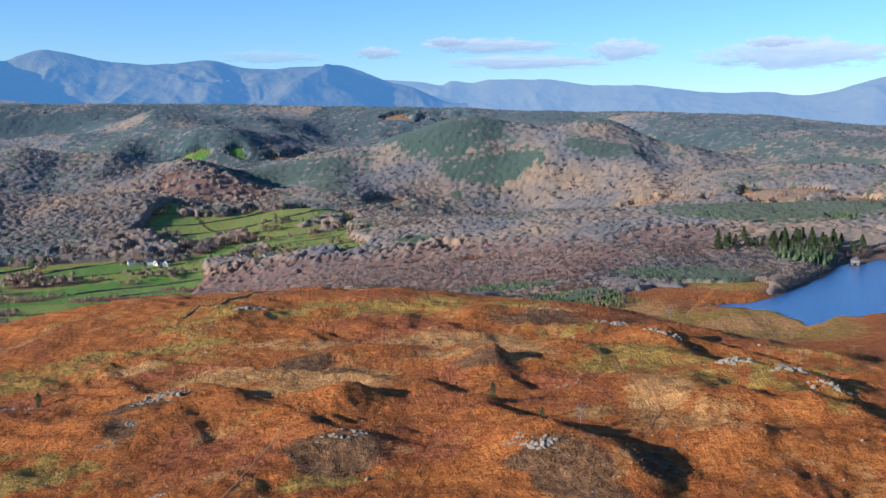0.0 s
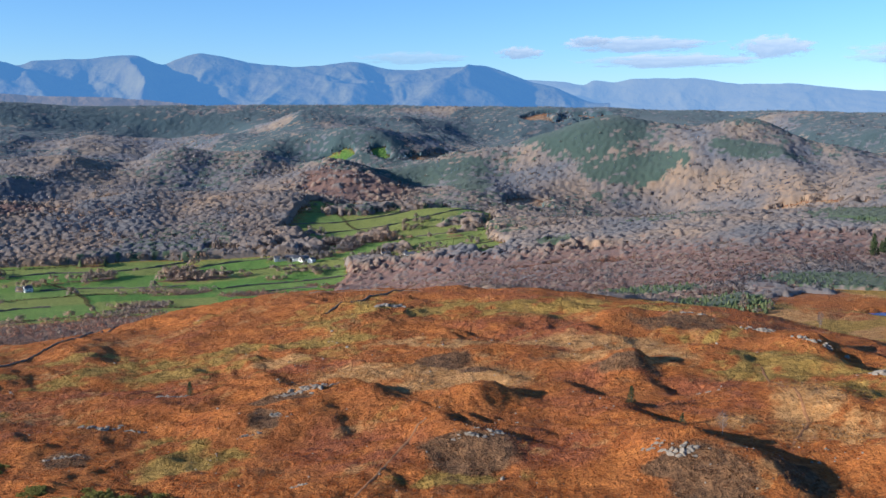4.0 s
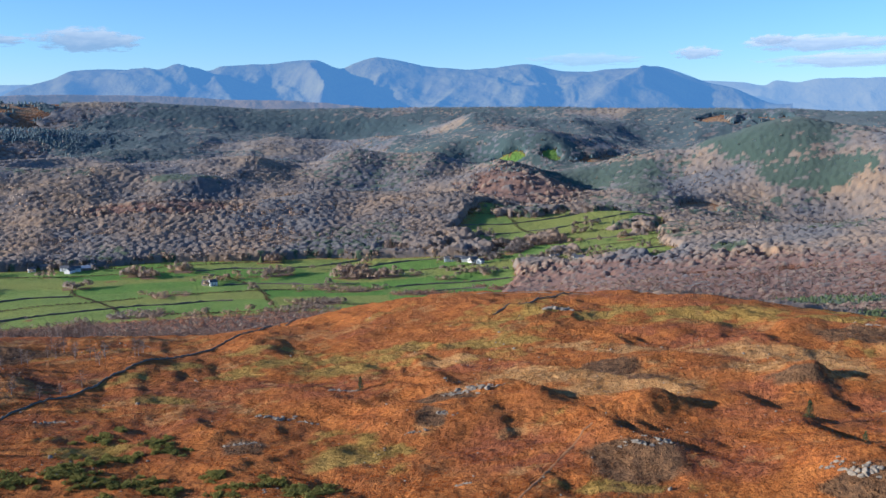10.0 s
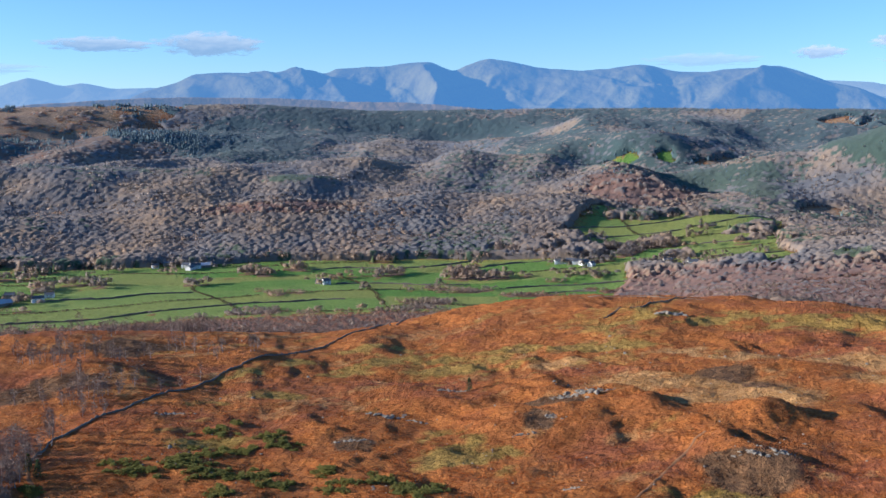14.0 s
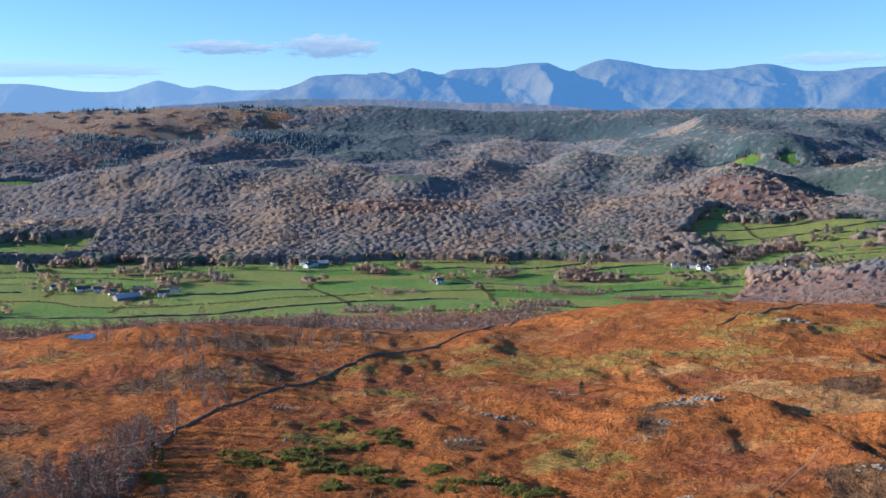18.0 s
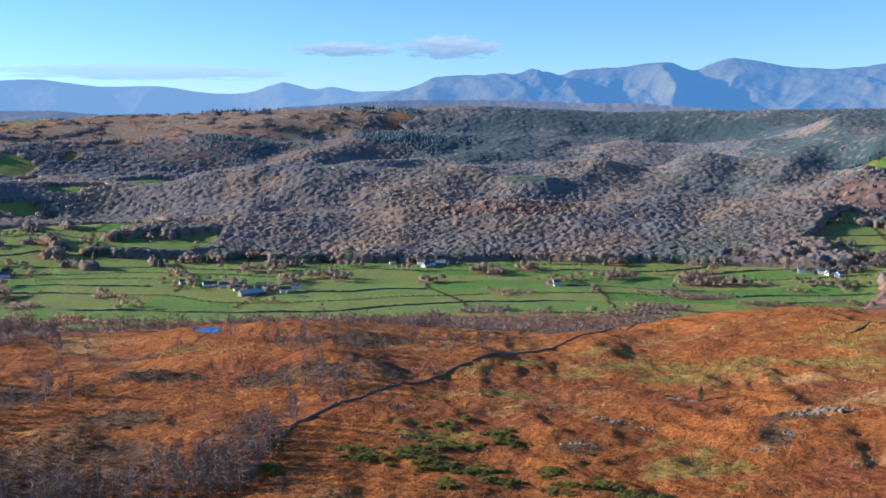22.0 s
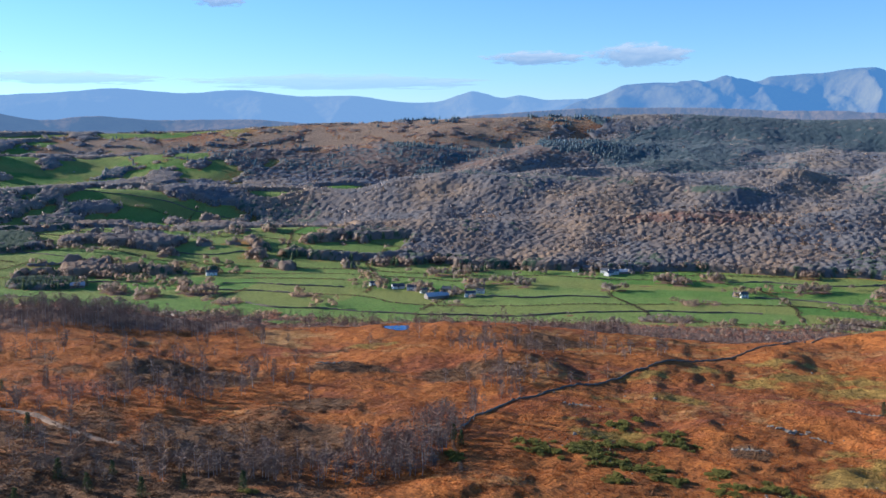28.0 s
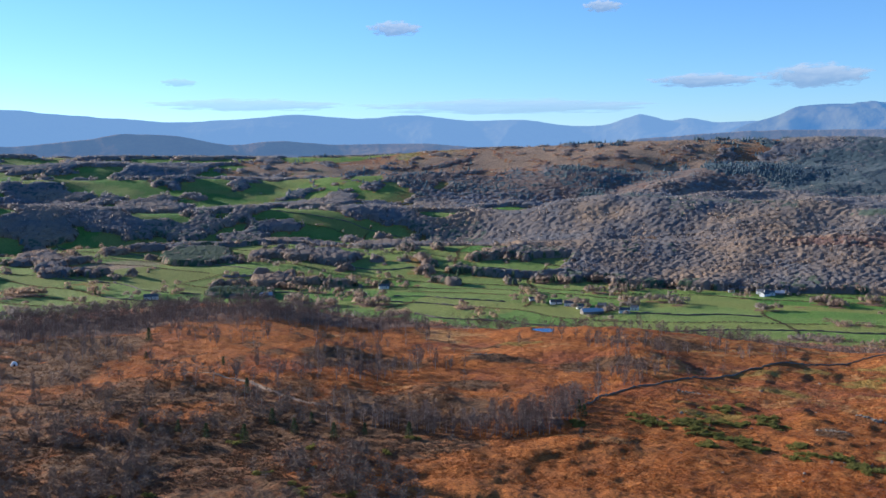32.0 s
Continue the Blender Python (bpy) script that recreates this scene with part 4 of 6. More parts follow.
def canopy(label, r0, r1, turn, ratio, cell, seed, relief):
    """The closed roof of a wood: crown beside crown, open only at its edges."""
    az, r = np.meshgrid(np.arange(-35, 89, turn), r0 * ratio ** np.arange(0, math.log(r1 / r0) / math.log(ratio)), indexing="ij")
    shape = az.shape
    az, r = az.ravel(), r.ravel()
    x, y = place(az, r)
    c = cover(x, y)
    dome, each = crowns_near(x, y, cell, seed)
    wood = np.maximum(c["wood"], c["conifer"] * (c["moor"] < 0.5)) * (1 - c["clearing"] * (c["conifer"] < 0.5))
    wood = np.where(tarn_shape(x, y) > 1.25, wood, 0.0)
    wood = wood * (1 - c["clump"] * (r < 1500))
    slope = region(az, r, 8, 95, 560, 1040, 2, 0.02)
    wood = wood * (1 - slope)
    russet = (np.maximum(0.9 * c["russet"], 0.85 * slope) > lattice(np.floor(each * 9999), np.floor(each * 77), 5) * 0.5 + 0.5) * 1.0
    stand = fbm(x, y, 240, 3, 131)
    green = (np.maximum(0.97 * c["conifer"], np.maximum(0.3 * step(0.18, 0.3, stand) * (r > 1400), 0.85 * step(0.04, 0.12, fbm(x, y, 330, 3, 133)) * step(2200, 2500, r) * (1 - step(46, 54, az)))) > lattice(np.floor(each * 8999), np.floor(each * 57), 9) * 0.5 + 0.5) * 1.0
    low_belt = 1 - step(1080, 1280, r)
    tall = (11.0 + 2.5 * fbm(x, y, 60, 2, 183)) * (1 - 0.40 * russet) * (1 - 0.70 * low_belt) * (1 - 0.5 * region(az, r, 34, 66, 2450, 3400, 3, 0.04)) * (1 - 0.35 * region(az, r, 16, 92, 1030, 1400, 2, 0.02))
    inside = wood > 0.55
    rag = rng.normal(0, 1, len(x)) * (0.7 + 0.4 * (r > 1240))
    near_in = np.pad(inside.reshape(shape).astype(float), 2, mode="edge")
    full = sum(near_in[i:i + shape[0], j:j + shape[1]] for i in range(5) for j in range(5)).ravel() / 25
    tall = tall * (0.25 + 0.75 * step(0.40, 0.9, full))
    # conifer stands are level and close, broadleaf crowns stand apart
    swell = relief * (1 - 0.55 * green)
    z = ground_z(x, y) + np.where(inside, tall * (0.97 - swell + swell * np.maximum(dome, 0)) + 0.6 * rag, -0.6)
    f = grid_faces(*shape)[:, ::-1]
    f = f[inside[f].sum(1) >= 2]
    used, f = np.unique(f, return_inverse=True)
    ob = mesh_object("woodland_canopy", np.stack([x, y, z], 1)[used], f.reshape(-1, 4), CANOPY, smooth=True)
    # distant sets how much of the painted haze each crown takes
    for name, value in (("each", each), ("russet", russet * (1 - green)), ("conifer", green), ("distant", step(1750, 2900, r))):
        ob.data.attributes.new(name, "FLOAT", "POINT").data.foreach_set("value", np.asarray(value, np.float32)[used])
    return tagged(ob, label, "woodland", kind="stuff")


canopy("low russet and grey-brown scrub woods below the moor", 560, 1240, 0.13, 1.0026, 4.6, 191, 0.22)
canopy("close grey-brown bare crowns of the valley woods", 1236, 1950, 0.095, 1.0018, 8.6, 193, 0.26)
canopy("distant bare woods over rolling hills, hazed blue-grey", 1946, 3420, 0.105, 1.0020, 9.5, 195, 0.25)


def spruce_template():
    v, f = [], []
    for k, (zb, rb) in enumerate(((0.06, 1.0), (0.40, 0.66))):
        top = min(zb + 0.62, 1.0)
        for i in range(5):
            a = i * math.pi / 2.5 + k * 0.5
            v.append((rb * math.cos(a), rb * math.sin(a), zb))
        v.append((0, 0, top))
        f += [(k * 6 + i, k * 6 + (i + 1) % 5, k * 6 + 5) for i in range(5)]
    return np.array(v), np.array(f)


def stand_places(r0, r1, gap):
    """Plan positions of trees standing a gap apart, each a little out of line."""
    x, y = np.meshgrid(np.arange(-r1, 0.6 * r1, gap), np.arange(0, r1, gap), indexing="ij")
    x = (x + gap * rng.uniform(-0.46, 0.46, x.shape)).ravel()
    y = (y + gap * rng.uniform(-0.46, 0.46, y.shape)).ravel()
    az, r = np.degrees(np.arctan2(-x, y)), np.hypot(x, y)
    ok = (r > r0) & (r < r1) & (az > -34) & (az < 88)
    return x[ok], y[ok], az[ok], r[ok]


def plant_woods():
    sv, sf = spruce_template()
    # ring by ring: distances, gap between trees, crown radius, height, twigs and their width
    for r0, r1, gap, wide, high, form in ((600, 1240, 5.4, 3.0, 5.6, (26, 0.15)), (1236, 1950, 7.6, 5.0, 11.6, (50, 0.13)), (1946, 3420, 10.5, 6.5, 12.0, (22, 0.19))):
        x, y, az, r = stand_places(r0, r1, gap)
        c = cover(x, y)
        want = np.maximum(c["wood"], c["conifer"]) * (1 - 0.9 * c["clearing"] * (c["conifer"] < 0.5))
        keep = (want > 0.6) & ((c["moor"] < 0.3) | (c["conifer"] > 0.5)) & (tarn_shape(x, y) > 1.2)
        keep &= (c["clump"] < 0.5) | (c["wood"] > 0.6)
        keep &= ~((az < -12) & (r < 870) & (c["conifer"] < 0.5) & (rng.uniform(0, 1, len(az)) < 0.88))
        keep &= ~((r < 1040) & (az > 8)) | (rng.uniform(0, 1, len(az)) < np.where(az > 46, 0.9, 0.5))
        x, y, az, r = x[keep], y[keep], az[keep], r[keep]
        c = {k: v[keep] for k, v in c.items()}
        n = len(x)
        stand = fbm(x, y, 240, 3, 131)
        odds = np.maximum(0.95 * c["conifer"], np.maximum(0.18 * step(0.20, 0.4, stand) * (r > 1400), 0.85 * step(0.04, 0.12, fbm(x, y, 330, 3, 133)) * step(2200, 2500, r) * (1 - step(46, 54, az))))
        conifer = rng.uniform(0, 1, n) < odds
        russet = ~conifer & (np.maximum(0.9 * c["russet"], 0.85 * ((r < 1040) & (az > 8))) > rng.uniform(0, 1, n))
        size = wide * rng.uniform(0.6, 1.3, n) * np.where(russet, 0.8, 1.0) * np.where((az < 16) & (r > 1236), 0.75 + 0.25 * step(1236, 1480, r), 1.0)
        tall = high * (size / wide) ** 0.5 * rng.uniform(0.85, 1.09, n) * np.where(russet, 0.68, 1.0) * np.where((az < 16) & (r > 1236), 0.55 + 0.45 * step(1236, 1480, r), 1.0) * (1 - 0.5 * region(az, r, 34, 66, 2450, 3400, 3, 0.04))
        turns = rng.uniform(0, 6.28, n)
        put = np.stack([x, y, ground_z(x, y) - 0.3], 1)
        kinds = rng.integers(0, 5, n)
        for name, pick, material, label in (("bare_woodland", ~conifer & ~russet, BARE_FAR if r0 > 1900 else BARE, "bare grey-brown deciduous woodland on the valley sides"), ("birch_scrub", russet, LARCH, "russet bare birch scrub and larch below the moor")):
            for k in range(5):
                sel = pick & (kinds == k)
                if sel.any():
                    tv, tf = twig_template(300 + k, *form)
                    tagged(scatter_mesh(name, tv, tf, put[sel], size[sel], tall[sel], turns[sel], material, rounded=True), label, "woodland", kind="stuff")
        far = r0 > 1900
        young = r < 1000
        m = int(conifer.sum())
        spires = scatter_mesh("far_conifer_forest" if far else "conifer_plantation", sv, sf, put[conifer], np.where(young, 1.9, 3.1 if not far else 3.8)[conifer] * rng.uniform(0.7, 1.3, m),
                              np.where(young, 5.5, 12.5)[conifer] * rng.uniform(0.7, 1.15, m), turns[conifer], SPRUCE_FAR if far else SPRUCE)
        tagged(spires, "dark conifer forest along the far ridge, hazed blue-green" if far else "dark green conifer plantation beside the tarn and valley", "forest", kind="stuff")


plant_woods()


# ===== water =====
def water_material():
    m = Nodes("water", 0.16, 0.5)
    m.bump(m.noise(1.6, 4, stretch=(1, 0.5, 1)), 0.7, 0.5)
    return m.done((0.010, 0.070, 0.22))


WATER = water_material()


def tarn_sheet():
    bm = bmesh.new()
    us = np.linspace(-258, 140.5, 160)
    mid, half = tarn_line(us)
    ca = radians(-28)
    rows = []
    for u, m, h in zip(us, mid, half):
        rows.append([bm.verts.new((TARN_X - u * math.cos(ca) - v * math.sin(ca), TARN_Y - u * math.sin(ca) + v * math.cos(ca), TARN_Z)) for v in np.linspace(m - h * 1.03, m + h * 1.03, 9)])
    for p, q in zip(rows, rows[1:]):
        for k in range(8):
            bm.faces.new((p[k], p[k + 1], q[k + 1], q[k]))
    bmesh.ops.recalc_face_normals(bm, faces=bm.faces)
    return tagged(part("tarn_water", bm, WATER, None), "deep blue open water of a moorland tarn", "water", kind="structure")


def pool_sheet():
    bm = bmesh.new()
    ring = []
    for k in range(48):
        a = k * math.pi / 24
        q = 7.6 / (1 + 0.15 * math.sin(3 * a))
        ring.append(bm.verts.new((POOL_X + q * math.cos(a), POOL_Y + 0.88 * q * math.sin(a), POOL_Z)))
    bm.faces.new(ring)
    return tagged(part("pool_water", bm, WATER, None), "small blue moorland pool among bracken", "water", kind="structure")


tarn_sheet()
pool_sheet()


# ===== clouds =====
def cloud(az, el, wide, high, seed, label):
    """A flat bank of cloud far behind the fells; wide and high in degrees."""
    r = 4870
    x, y = place(az, r)
    w, h = r * math.tan(radians(wide / 2)), r * math.tan(radians(high / 2))
    bm = bmesh.new()
    bmesh.ops.create_grid(bm, x_segments=8, y_segments=4, size=1.25)
    for p in bm.verts:
        p.co = (p.co.x, 0.0, p.co.y)
    ob = part("backdrop_cloud", bm, cloud_material(seed, 0.45 if label == THIN else 0.85), None)
    ob.matrix_world = Matrix.LocRotScale((x, y, float(drop(el, r))), Euler((0, 0, radians(az))), (w, 1, h))
    return tagged(ob, label, "cloud", kind="structure")


GREY = "small flat-based fair-weather cloud, grey below and white above"
THIN = "thin pale streak of cloud low over the fells"
CLOUDS = ((-7.8, 3.2, 10.4, 0.9, 1, GREY), (-6.0, 4.1, 9.0, 1.0, 17, GREY), (-21.2, 4.15, 3.8, 0.7, 18, GREY), (-13.1, 3.85, 4.5, 1.4, 2, GREY), (0.5, 3.72, 2.9, 0.8, 3, GREY), (-22.3, 3.5, 10.5, 1.9, 4, GREY), (6.4, 3.45, 6.6, 0.8, 5, THIN), (-3.4, 4.35, 2.6, 0.6, 16, GREY),
          (33.5, 4.4, 6.2, 1.5, 6, GREY), (39.3, 4.3, 6.4, 0.9, 7, GREY), (50.0, 3.0, 18.0, 1.0, 8, THIN), (56.8, 7.4, 3.4, 1.0, 9, GREY), (-18.5, 3.2, 4.0, 0.5, 10, THIN),
          (65.0, 3.1, 12.0, 0.8, 12, THIN), (68.9, 4.3, 2.2, 0.5, 13, THIN), (45.0, 8.5, 2.5, 0.8, 14, GREY))
for c in CLOUDS:
    cloud(*c)


# ===== helpers for things =====
def spot(az, r, sink=0.0):
    x, y = place(az, r)
    return float(x), float(y), float(ground_z(x, y)) - sink


def root(name, label, category, at=None, group=""):
    ob = new(name)
    ob.empty_display_size = 0.2
    if at is not None:
        ob.matrix_world = at
    return tagged(ob, label, category, group)


def box(bm, x0, x1, y0, y1, z0, z1):
    v = [bm.verts.new(p) for p in ((x0, y0, z0), (x1, y0, z0), (x1, y1, z0), (x0, y1, z0), (x0, y0, z1), (x1, y0, z1), (x1, y1, z1), (x0, y1, z1))]
    for f in ((3, 2, 1, 0), (4, 5, 6, 7), (0, 1, 5, 4), (1, 2, 6, 5), (2, 3, 7, 6), (3, 0, 4, 7)):
        bm.faces.new([v[k] for k in f])


def tube(points, radii, sides=5):
    """Vertices and quads of a tapering tube along points."""
    v, f = [], []
    points = [Vector(p) for p in points]
    for k, (p, q) in enumerate(zip(points, radii)):
        ahead = (points[min(k + 1, len(points) - 1)] - points[max(k - 1, 0)]).normalized()
        side = ahead.cross(Vector((0.31, 0.95, 0.1))).normalized()
        up = side.cross(ahead)
        for i in range(sides):
            a = 2 * math.pi * i / sides
            v.append(p + (side * math.cos(a) + up * math.sin(a)) * q)
        if k:
            f += [((k - 1) * sides + i, (k - 1) * sides + (i + 1) % sides, k * sides + (i + 1) % sides, k * sides + i) for i in range(sides)]
    return v, f


# ===== bare trees of the moor =====
BIRCH_BARK = plain_material("birch bark", (0.16, 0.13, 0.11), (0.50, 0.44, 0.38), 0.25)
OAK_BARK = plain_material("grey bark", (0.07, 0.055, 0.045), (0.20, 0.16, 0.13), 0.2)
BIRCH_TWIG = plain_material("birch twigs", (0.115, 0.078, 0.060), (0.215, 0.148, 0.112), 0.8, bump=0.0)
BIRCH_HAZE = plain_material("pale birch twigs", (0.125, 0.090, 0.070), (0.235, 0.170, 0.130), 0.8, bump=0.0)
OAK_TWIG = plain_material("oak twigs", (0.135, 0.098, 0.070), (0.25, 0.182, 0.130), 0.8, bump=0.0)


def twig_cloud(g, n, height, low, spread, size, droop):
    """Thin slivers filling an uneven crown: vertices and triangles."""
    t = g.uniform(low, 1.0, n)
    shape = np.sin(np.clip((t - low) / (1 - low), 0, 1) * 2.7 + 0.35) ** 0.8
    lobes = 0.75 + 0.35 * np.sin(3 * g.uniform(0, 6.28) + 5 * t)
    a = g.uniform(0, 2 * math.pi, n)
    q = spread * shape * lobes * np.sqrt(g.uniform(0.02, 1, n))
    c = np.stack([q * np.cos(a), q * np.sin(a), t * height], 1)
    way = np.stack([np.cos(a) + g.normal(0, 0.5, n), np.sin(a) + g.normal(0, 0.5, n), g.normal(0.7 - droop, 0.5, n)], 1)
    way /= np.linalg.norm(way, axis=1)[:, None]
    side = np.cross(way, g.normal(0, 1, (n, 3)))
    side /= np.linalg.norm(side, axis=1)[:, None] + 1e-9
    length, wide = size * g.uniform(0.6, 1.4, n)[:, None], 0.055 * size * g.uniform(0.7, 1.4, n)[:, None]
    v = np.stack([c - side * wide, c + side * wide, c + way * length], 1).reshape(-1, 3)
    return v, np.arange(3 * n).reshape(-1, 3)


def bare_tree(name, label, seed, height, spread, girth, low, bark, twig, twigs, droop):
    g = np.random.default_rng(seed)
    ob = root(name, label, "tree")
    lean = g.normal(0, 0.05, 2)
    path = [(lean[0] * z + 0.12 * math.sin(z), lean[1] * z + 0.1 * math.cos(1.3 * z) - 0.1, z) for z in np.linspace(-0.3, height * 0.93, 8)]
    v, f = tube(path, girth * np.linspace(1.1, 0.12, 8))
    mesh_object("trunk", v, f, bark, ob, smooth=True)
    for k in range(7):
        z = height * (low + (0.88 - low) * k / 7)
        a = k * 2.4 + g.uniform(0, 0.8)
        reach = spread * (0.95 - 0.5 * k / 7)
        x0, y0 = lean[0] * z, lean[1] * z
        pts = [(x0 + reach * s * math.cos(a + 0.3 * s), y0 + reach * s * math.sin(a + 0.3 * s), z + height * (0.20 * s - 0.05 * droop * s * s)) for s in (0, 0.35, 0.7, 1.0)]
        v, f = tube(pts, girth * np.array([0.42, 0.3, 0.17, 0.06]) * (1 - 0.07 * k), 4)
        mesh_object("limb", v, f, bark, ob, smooth=True)
    v, f = twig_cloud(g, twigs, height, low * 0.9, spread, 0.9 + 0.03 * height, droop)
    tagged(mesh_object("crown", v, f, twig, ob), "haze of fine bare twigs")
    return ob


BIRCH = "slender leafless silver birch with a pale trunk on the bracken moor"
SCRUB = "spreading leafless grey-brown tree among heather and scrub"
BIRCHES = [bare_tree("birch_tree", BIRCH, 400 + k, h, w, 0.13, 0.3, BIRCH_BARK, BIRCH_TWIG, 420, 0.5) for k, (h, w) in enumerate(((10.5, 1.9), (12.0, 2.2), (9.0, 1.8), (10.0, 2.3)))]
OAKS = [bare_tree("bare_tree", SCRUB, 420 + k, h, w, 0.22, 0.12, OAK_BARK, OAK_TWIG, 750, 0.2) for k, (h, w) in enumerate(((7.0, 3.2), (5.5, 2.9), (8.0, 3.4)))]


def spread_trees(kinds, group, listed):
    """Stand copies of the trees at directions and distances; the first of a kind stays the model."""
    used = set()
    for az, r in listed:
        ob = kinds[int(rng.integers(len(kinds)))]
        m = Matrix.LocRotScale(spot(az, r, 0.1), Euler((0, 0, rng.uniform(0, 6.28))), None)
        size = float(rng.uniform(0.7, 1.2))
        if ob.name in used:
            ob = copy_thing(ob, m)
        used.add(ob.name)
        tagged(ob, group=group)
        ob.matrix_basis = m @ Matrix.Scale(size, 4)


def strew(n, a0, a1, r0, r1, keep):
    """Places strewn evenly as seen from above the moor, thinned by keep(az, r, x, y)."""
    az, r = rng.uniform(a0, a1, n), np.exp(rng.uniform(math.log(r0), math.log(r1), n))
    x, y = place(az, r)
    ok = rng.uniform(0, 1, n) < keep(az, r, x, y)
    return np.stack([az[ok], r[ok]], 1)


def birch_odds(az, r, x, y):
    clump = fbm(x, y, 45, 3, 141)
    band = region(az, r, 36, 62, 280, 430, 4, 0.06) * 0.9 + region(az, r, 30, 47, 420, 560, 3, 0.05) * 0.35 + region(az, r, 55, 90, 330, 560, 4, 0.06) * 0.16
    wall_side = along(r, (250, 46), (350, 42.5), (400, 38), (480, 31), (560, 29))
    return band * step(-0.25, 0.35, clump) * (az > wall_side)


def scrub_odds(az, r, x, y):
    return (region(az, r, 58, 118, 100, 330, 4, 0.06) + 0.28 * region(az, r, 64, 92, 330, 530, 3, 0.06)) * step(-0.4, 0.2, fbm(x, y, 35, 3, 145))


moor_birches = strew(520, 30, 88, 285, 560, birch_odds)[:150]
spread_trees(BIRCHES, "birches on the moor", [tuple(p) for p in moor_birches] + [(-11.1, 333), (-3.9, 640), (-12.0, 585), (-16.0, 600)])
moor_scrub = strew(520, 48, 112, 150, 520, scrub_odds)[:90]
spread_trees(OAKS, "bare trees on the heath", [tuple(p) for p in moor_scrub])


def joined_trees(name, label, listed, bark, twig, height, spread, low, twigs, droop, seed):
    """Trees past counting: trunks in one mesh, twigs in another."""
    g = np.random.default_rng(seed)
    tv, tf, wv, wf = [], [], [], []
    for n, (az, r) in enumerate(listed):
        x, y, z = spot(az, r, 0.1)
        h = height * g.uniform(0.65, 1.25)
        v, f = tube([(x, y, z), (x + g.normal(0, 0.15), y, z + h * 0.5), (x + g.normal(0, 0.3), y, z + h * 0.92)], (0.13, 0.08, 0.02), 3)
        tf += [tuple(i + len(tv) for i in q) for q in f]
        tv += v
        v, f = twig_cloud(g, twigs, h, low, spread * h / height, 1.5, droop)
        wv.append(v + np.array([x, y, z]))
        wf.append(f + 3 * twigs * n)
    trunks = mesh_object(name, tv, tf, bark)
    tagged(trunks, label, "trees", kind="stuff")
    crowns = mesh_object(name + "_twigs", np.concatenate(wv), np.concatenate(wf), twig)
    tagged(crowns, label, "trees", kind="stuff")


def belt_odds(az, r, x, y):
    edge = along(az, (12, 900), (20, 840), (26, 700), (31, 610), (36, 575), (45, 590), (52, 565), (60, 550), (83, 545))
    d = r / edge
    return step(0.98, 1.03, d) * (1 - step(1.15, 1.4, d)) * step(-0.5, 0.1, fbm(x, y, 60, 3, 151) + 0.2 * (az > 55))


joined_trees("birch_belt", "belt of leafless purple-brown birches along the moor's edge", strew(9000, 22, 90, 520, 900, belt_odds)[:3400], BIRCH_BARK, BIRCH_TWIG, 8.5, 2.3, 0.25, 90, 0.4, 31)
joined_trees("heath_scrub", "low leafless grey scrub crowding the heather", strew(7600, 44, 116, 105, 530, lambda az, r, x, y: scrub_odds(az, r, x, y) * 0.9 + 0.25 * birch_odds(az, r, x, y))[:1900], OAK_BARK, OAK_TWIG, 4.2, 2.2, 0.1, 110, 0.1, 32)
joined_trees("moor_birch_saplings", "thin bare birch saplings spread over the bracken", strew(5200, 30, 88, 285, 560, birch_odds)[:520], BIRCH_BARK, BIRCH_HAZE, 7.5, 1.7, 0.25, 95, 0.4, 33)


# ===== green shrubs and evergreens =====
GORSE = crown_material("gorse needles", (0.125, 0.145, 0.040), (0.290, 0.275, 0.085), grain=0.5, through_part=0.4)
PINE = crown_material("pine needles", (0.030, 0.052, 0.026), (0.120, 0.150, 0.066), grain=0.6, through_part=0.2)


def leaf_cloud(g, n, lobes, size):
    """Small leaf slivers over the skins of several lobes (x, y, z, radius, height)."""
    pick = g.integers(0, len(lobes), n)
    lob = np.array(lobes)[pick]
    d = g.normal(0, 1, (n, 3))
    d /= np.linalg.norm(d, axis=1)[:, None]
    c = lob[:, :3] + d * np.stack([lob[:, 3], lob[:, 3], lob[:, 4]], 1) * g.uniform(0.65, 1.05, (n, 1))
    a, b = g.normal(0, 1, (n, 3)) * size, g.normal(0, 1, (n, 3)) * size
    v = np.stack([c, c + a, c + b], 1).reshape(-1, 3)
    return v, np.arange(3 * n).reshape(-1, 3)


def gorse_bush(seed):
    g = np.random.default_rng(seed)
    ob = root("gorse_bush", "dense dark green gorse bush growing on the moor", "shrub")
    lobes = [(g.normal(0, 1.3), g.normal(0, 1.1), 0.3, g.uniform(0.6, 1.1), g.uniform(0.4, 0.65)) for _ in range(6)]
    v, f = leaf_cloud(g, 700, lobes, 0.24)
    v[:, 2] = np.maximum(v[:, 2], -0.1)
    mesh_object("foliage", v, f, GORSE, ob)
    for k in range(4):
        a = k * 1.6
        v, f = tube([(0, 0, -0.2), (0.5 * math.cos(a), 0.5 * math.sin(a), 0.3), (0.9 * math.cos(a), 0.9 * math.sin(a), 0.55)], (0.06, 0.04, 0.015), 4)
        mesh_object("stem", v, f, OAK_BARK, ob)
    return ob


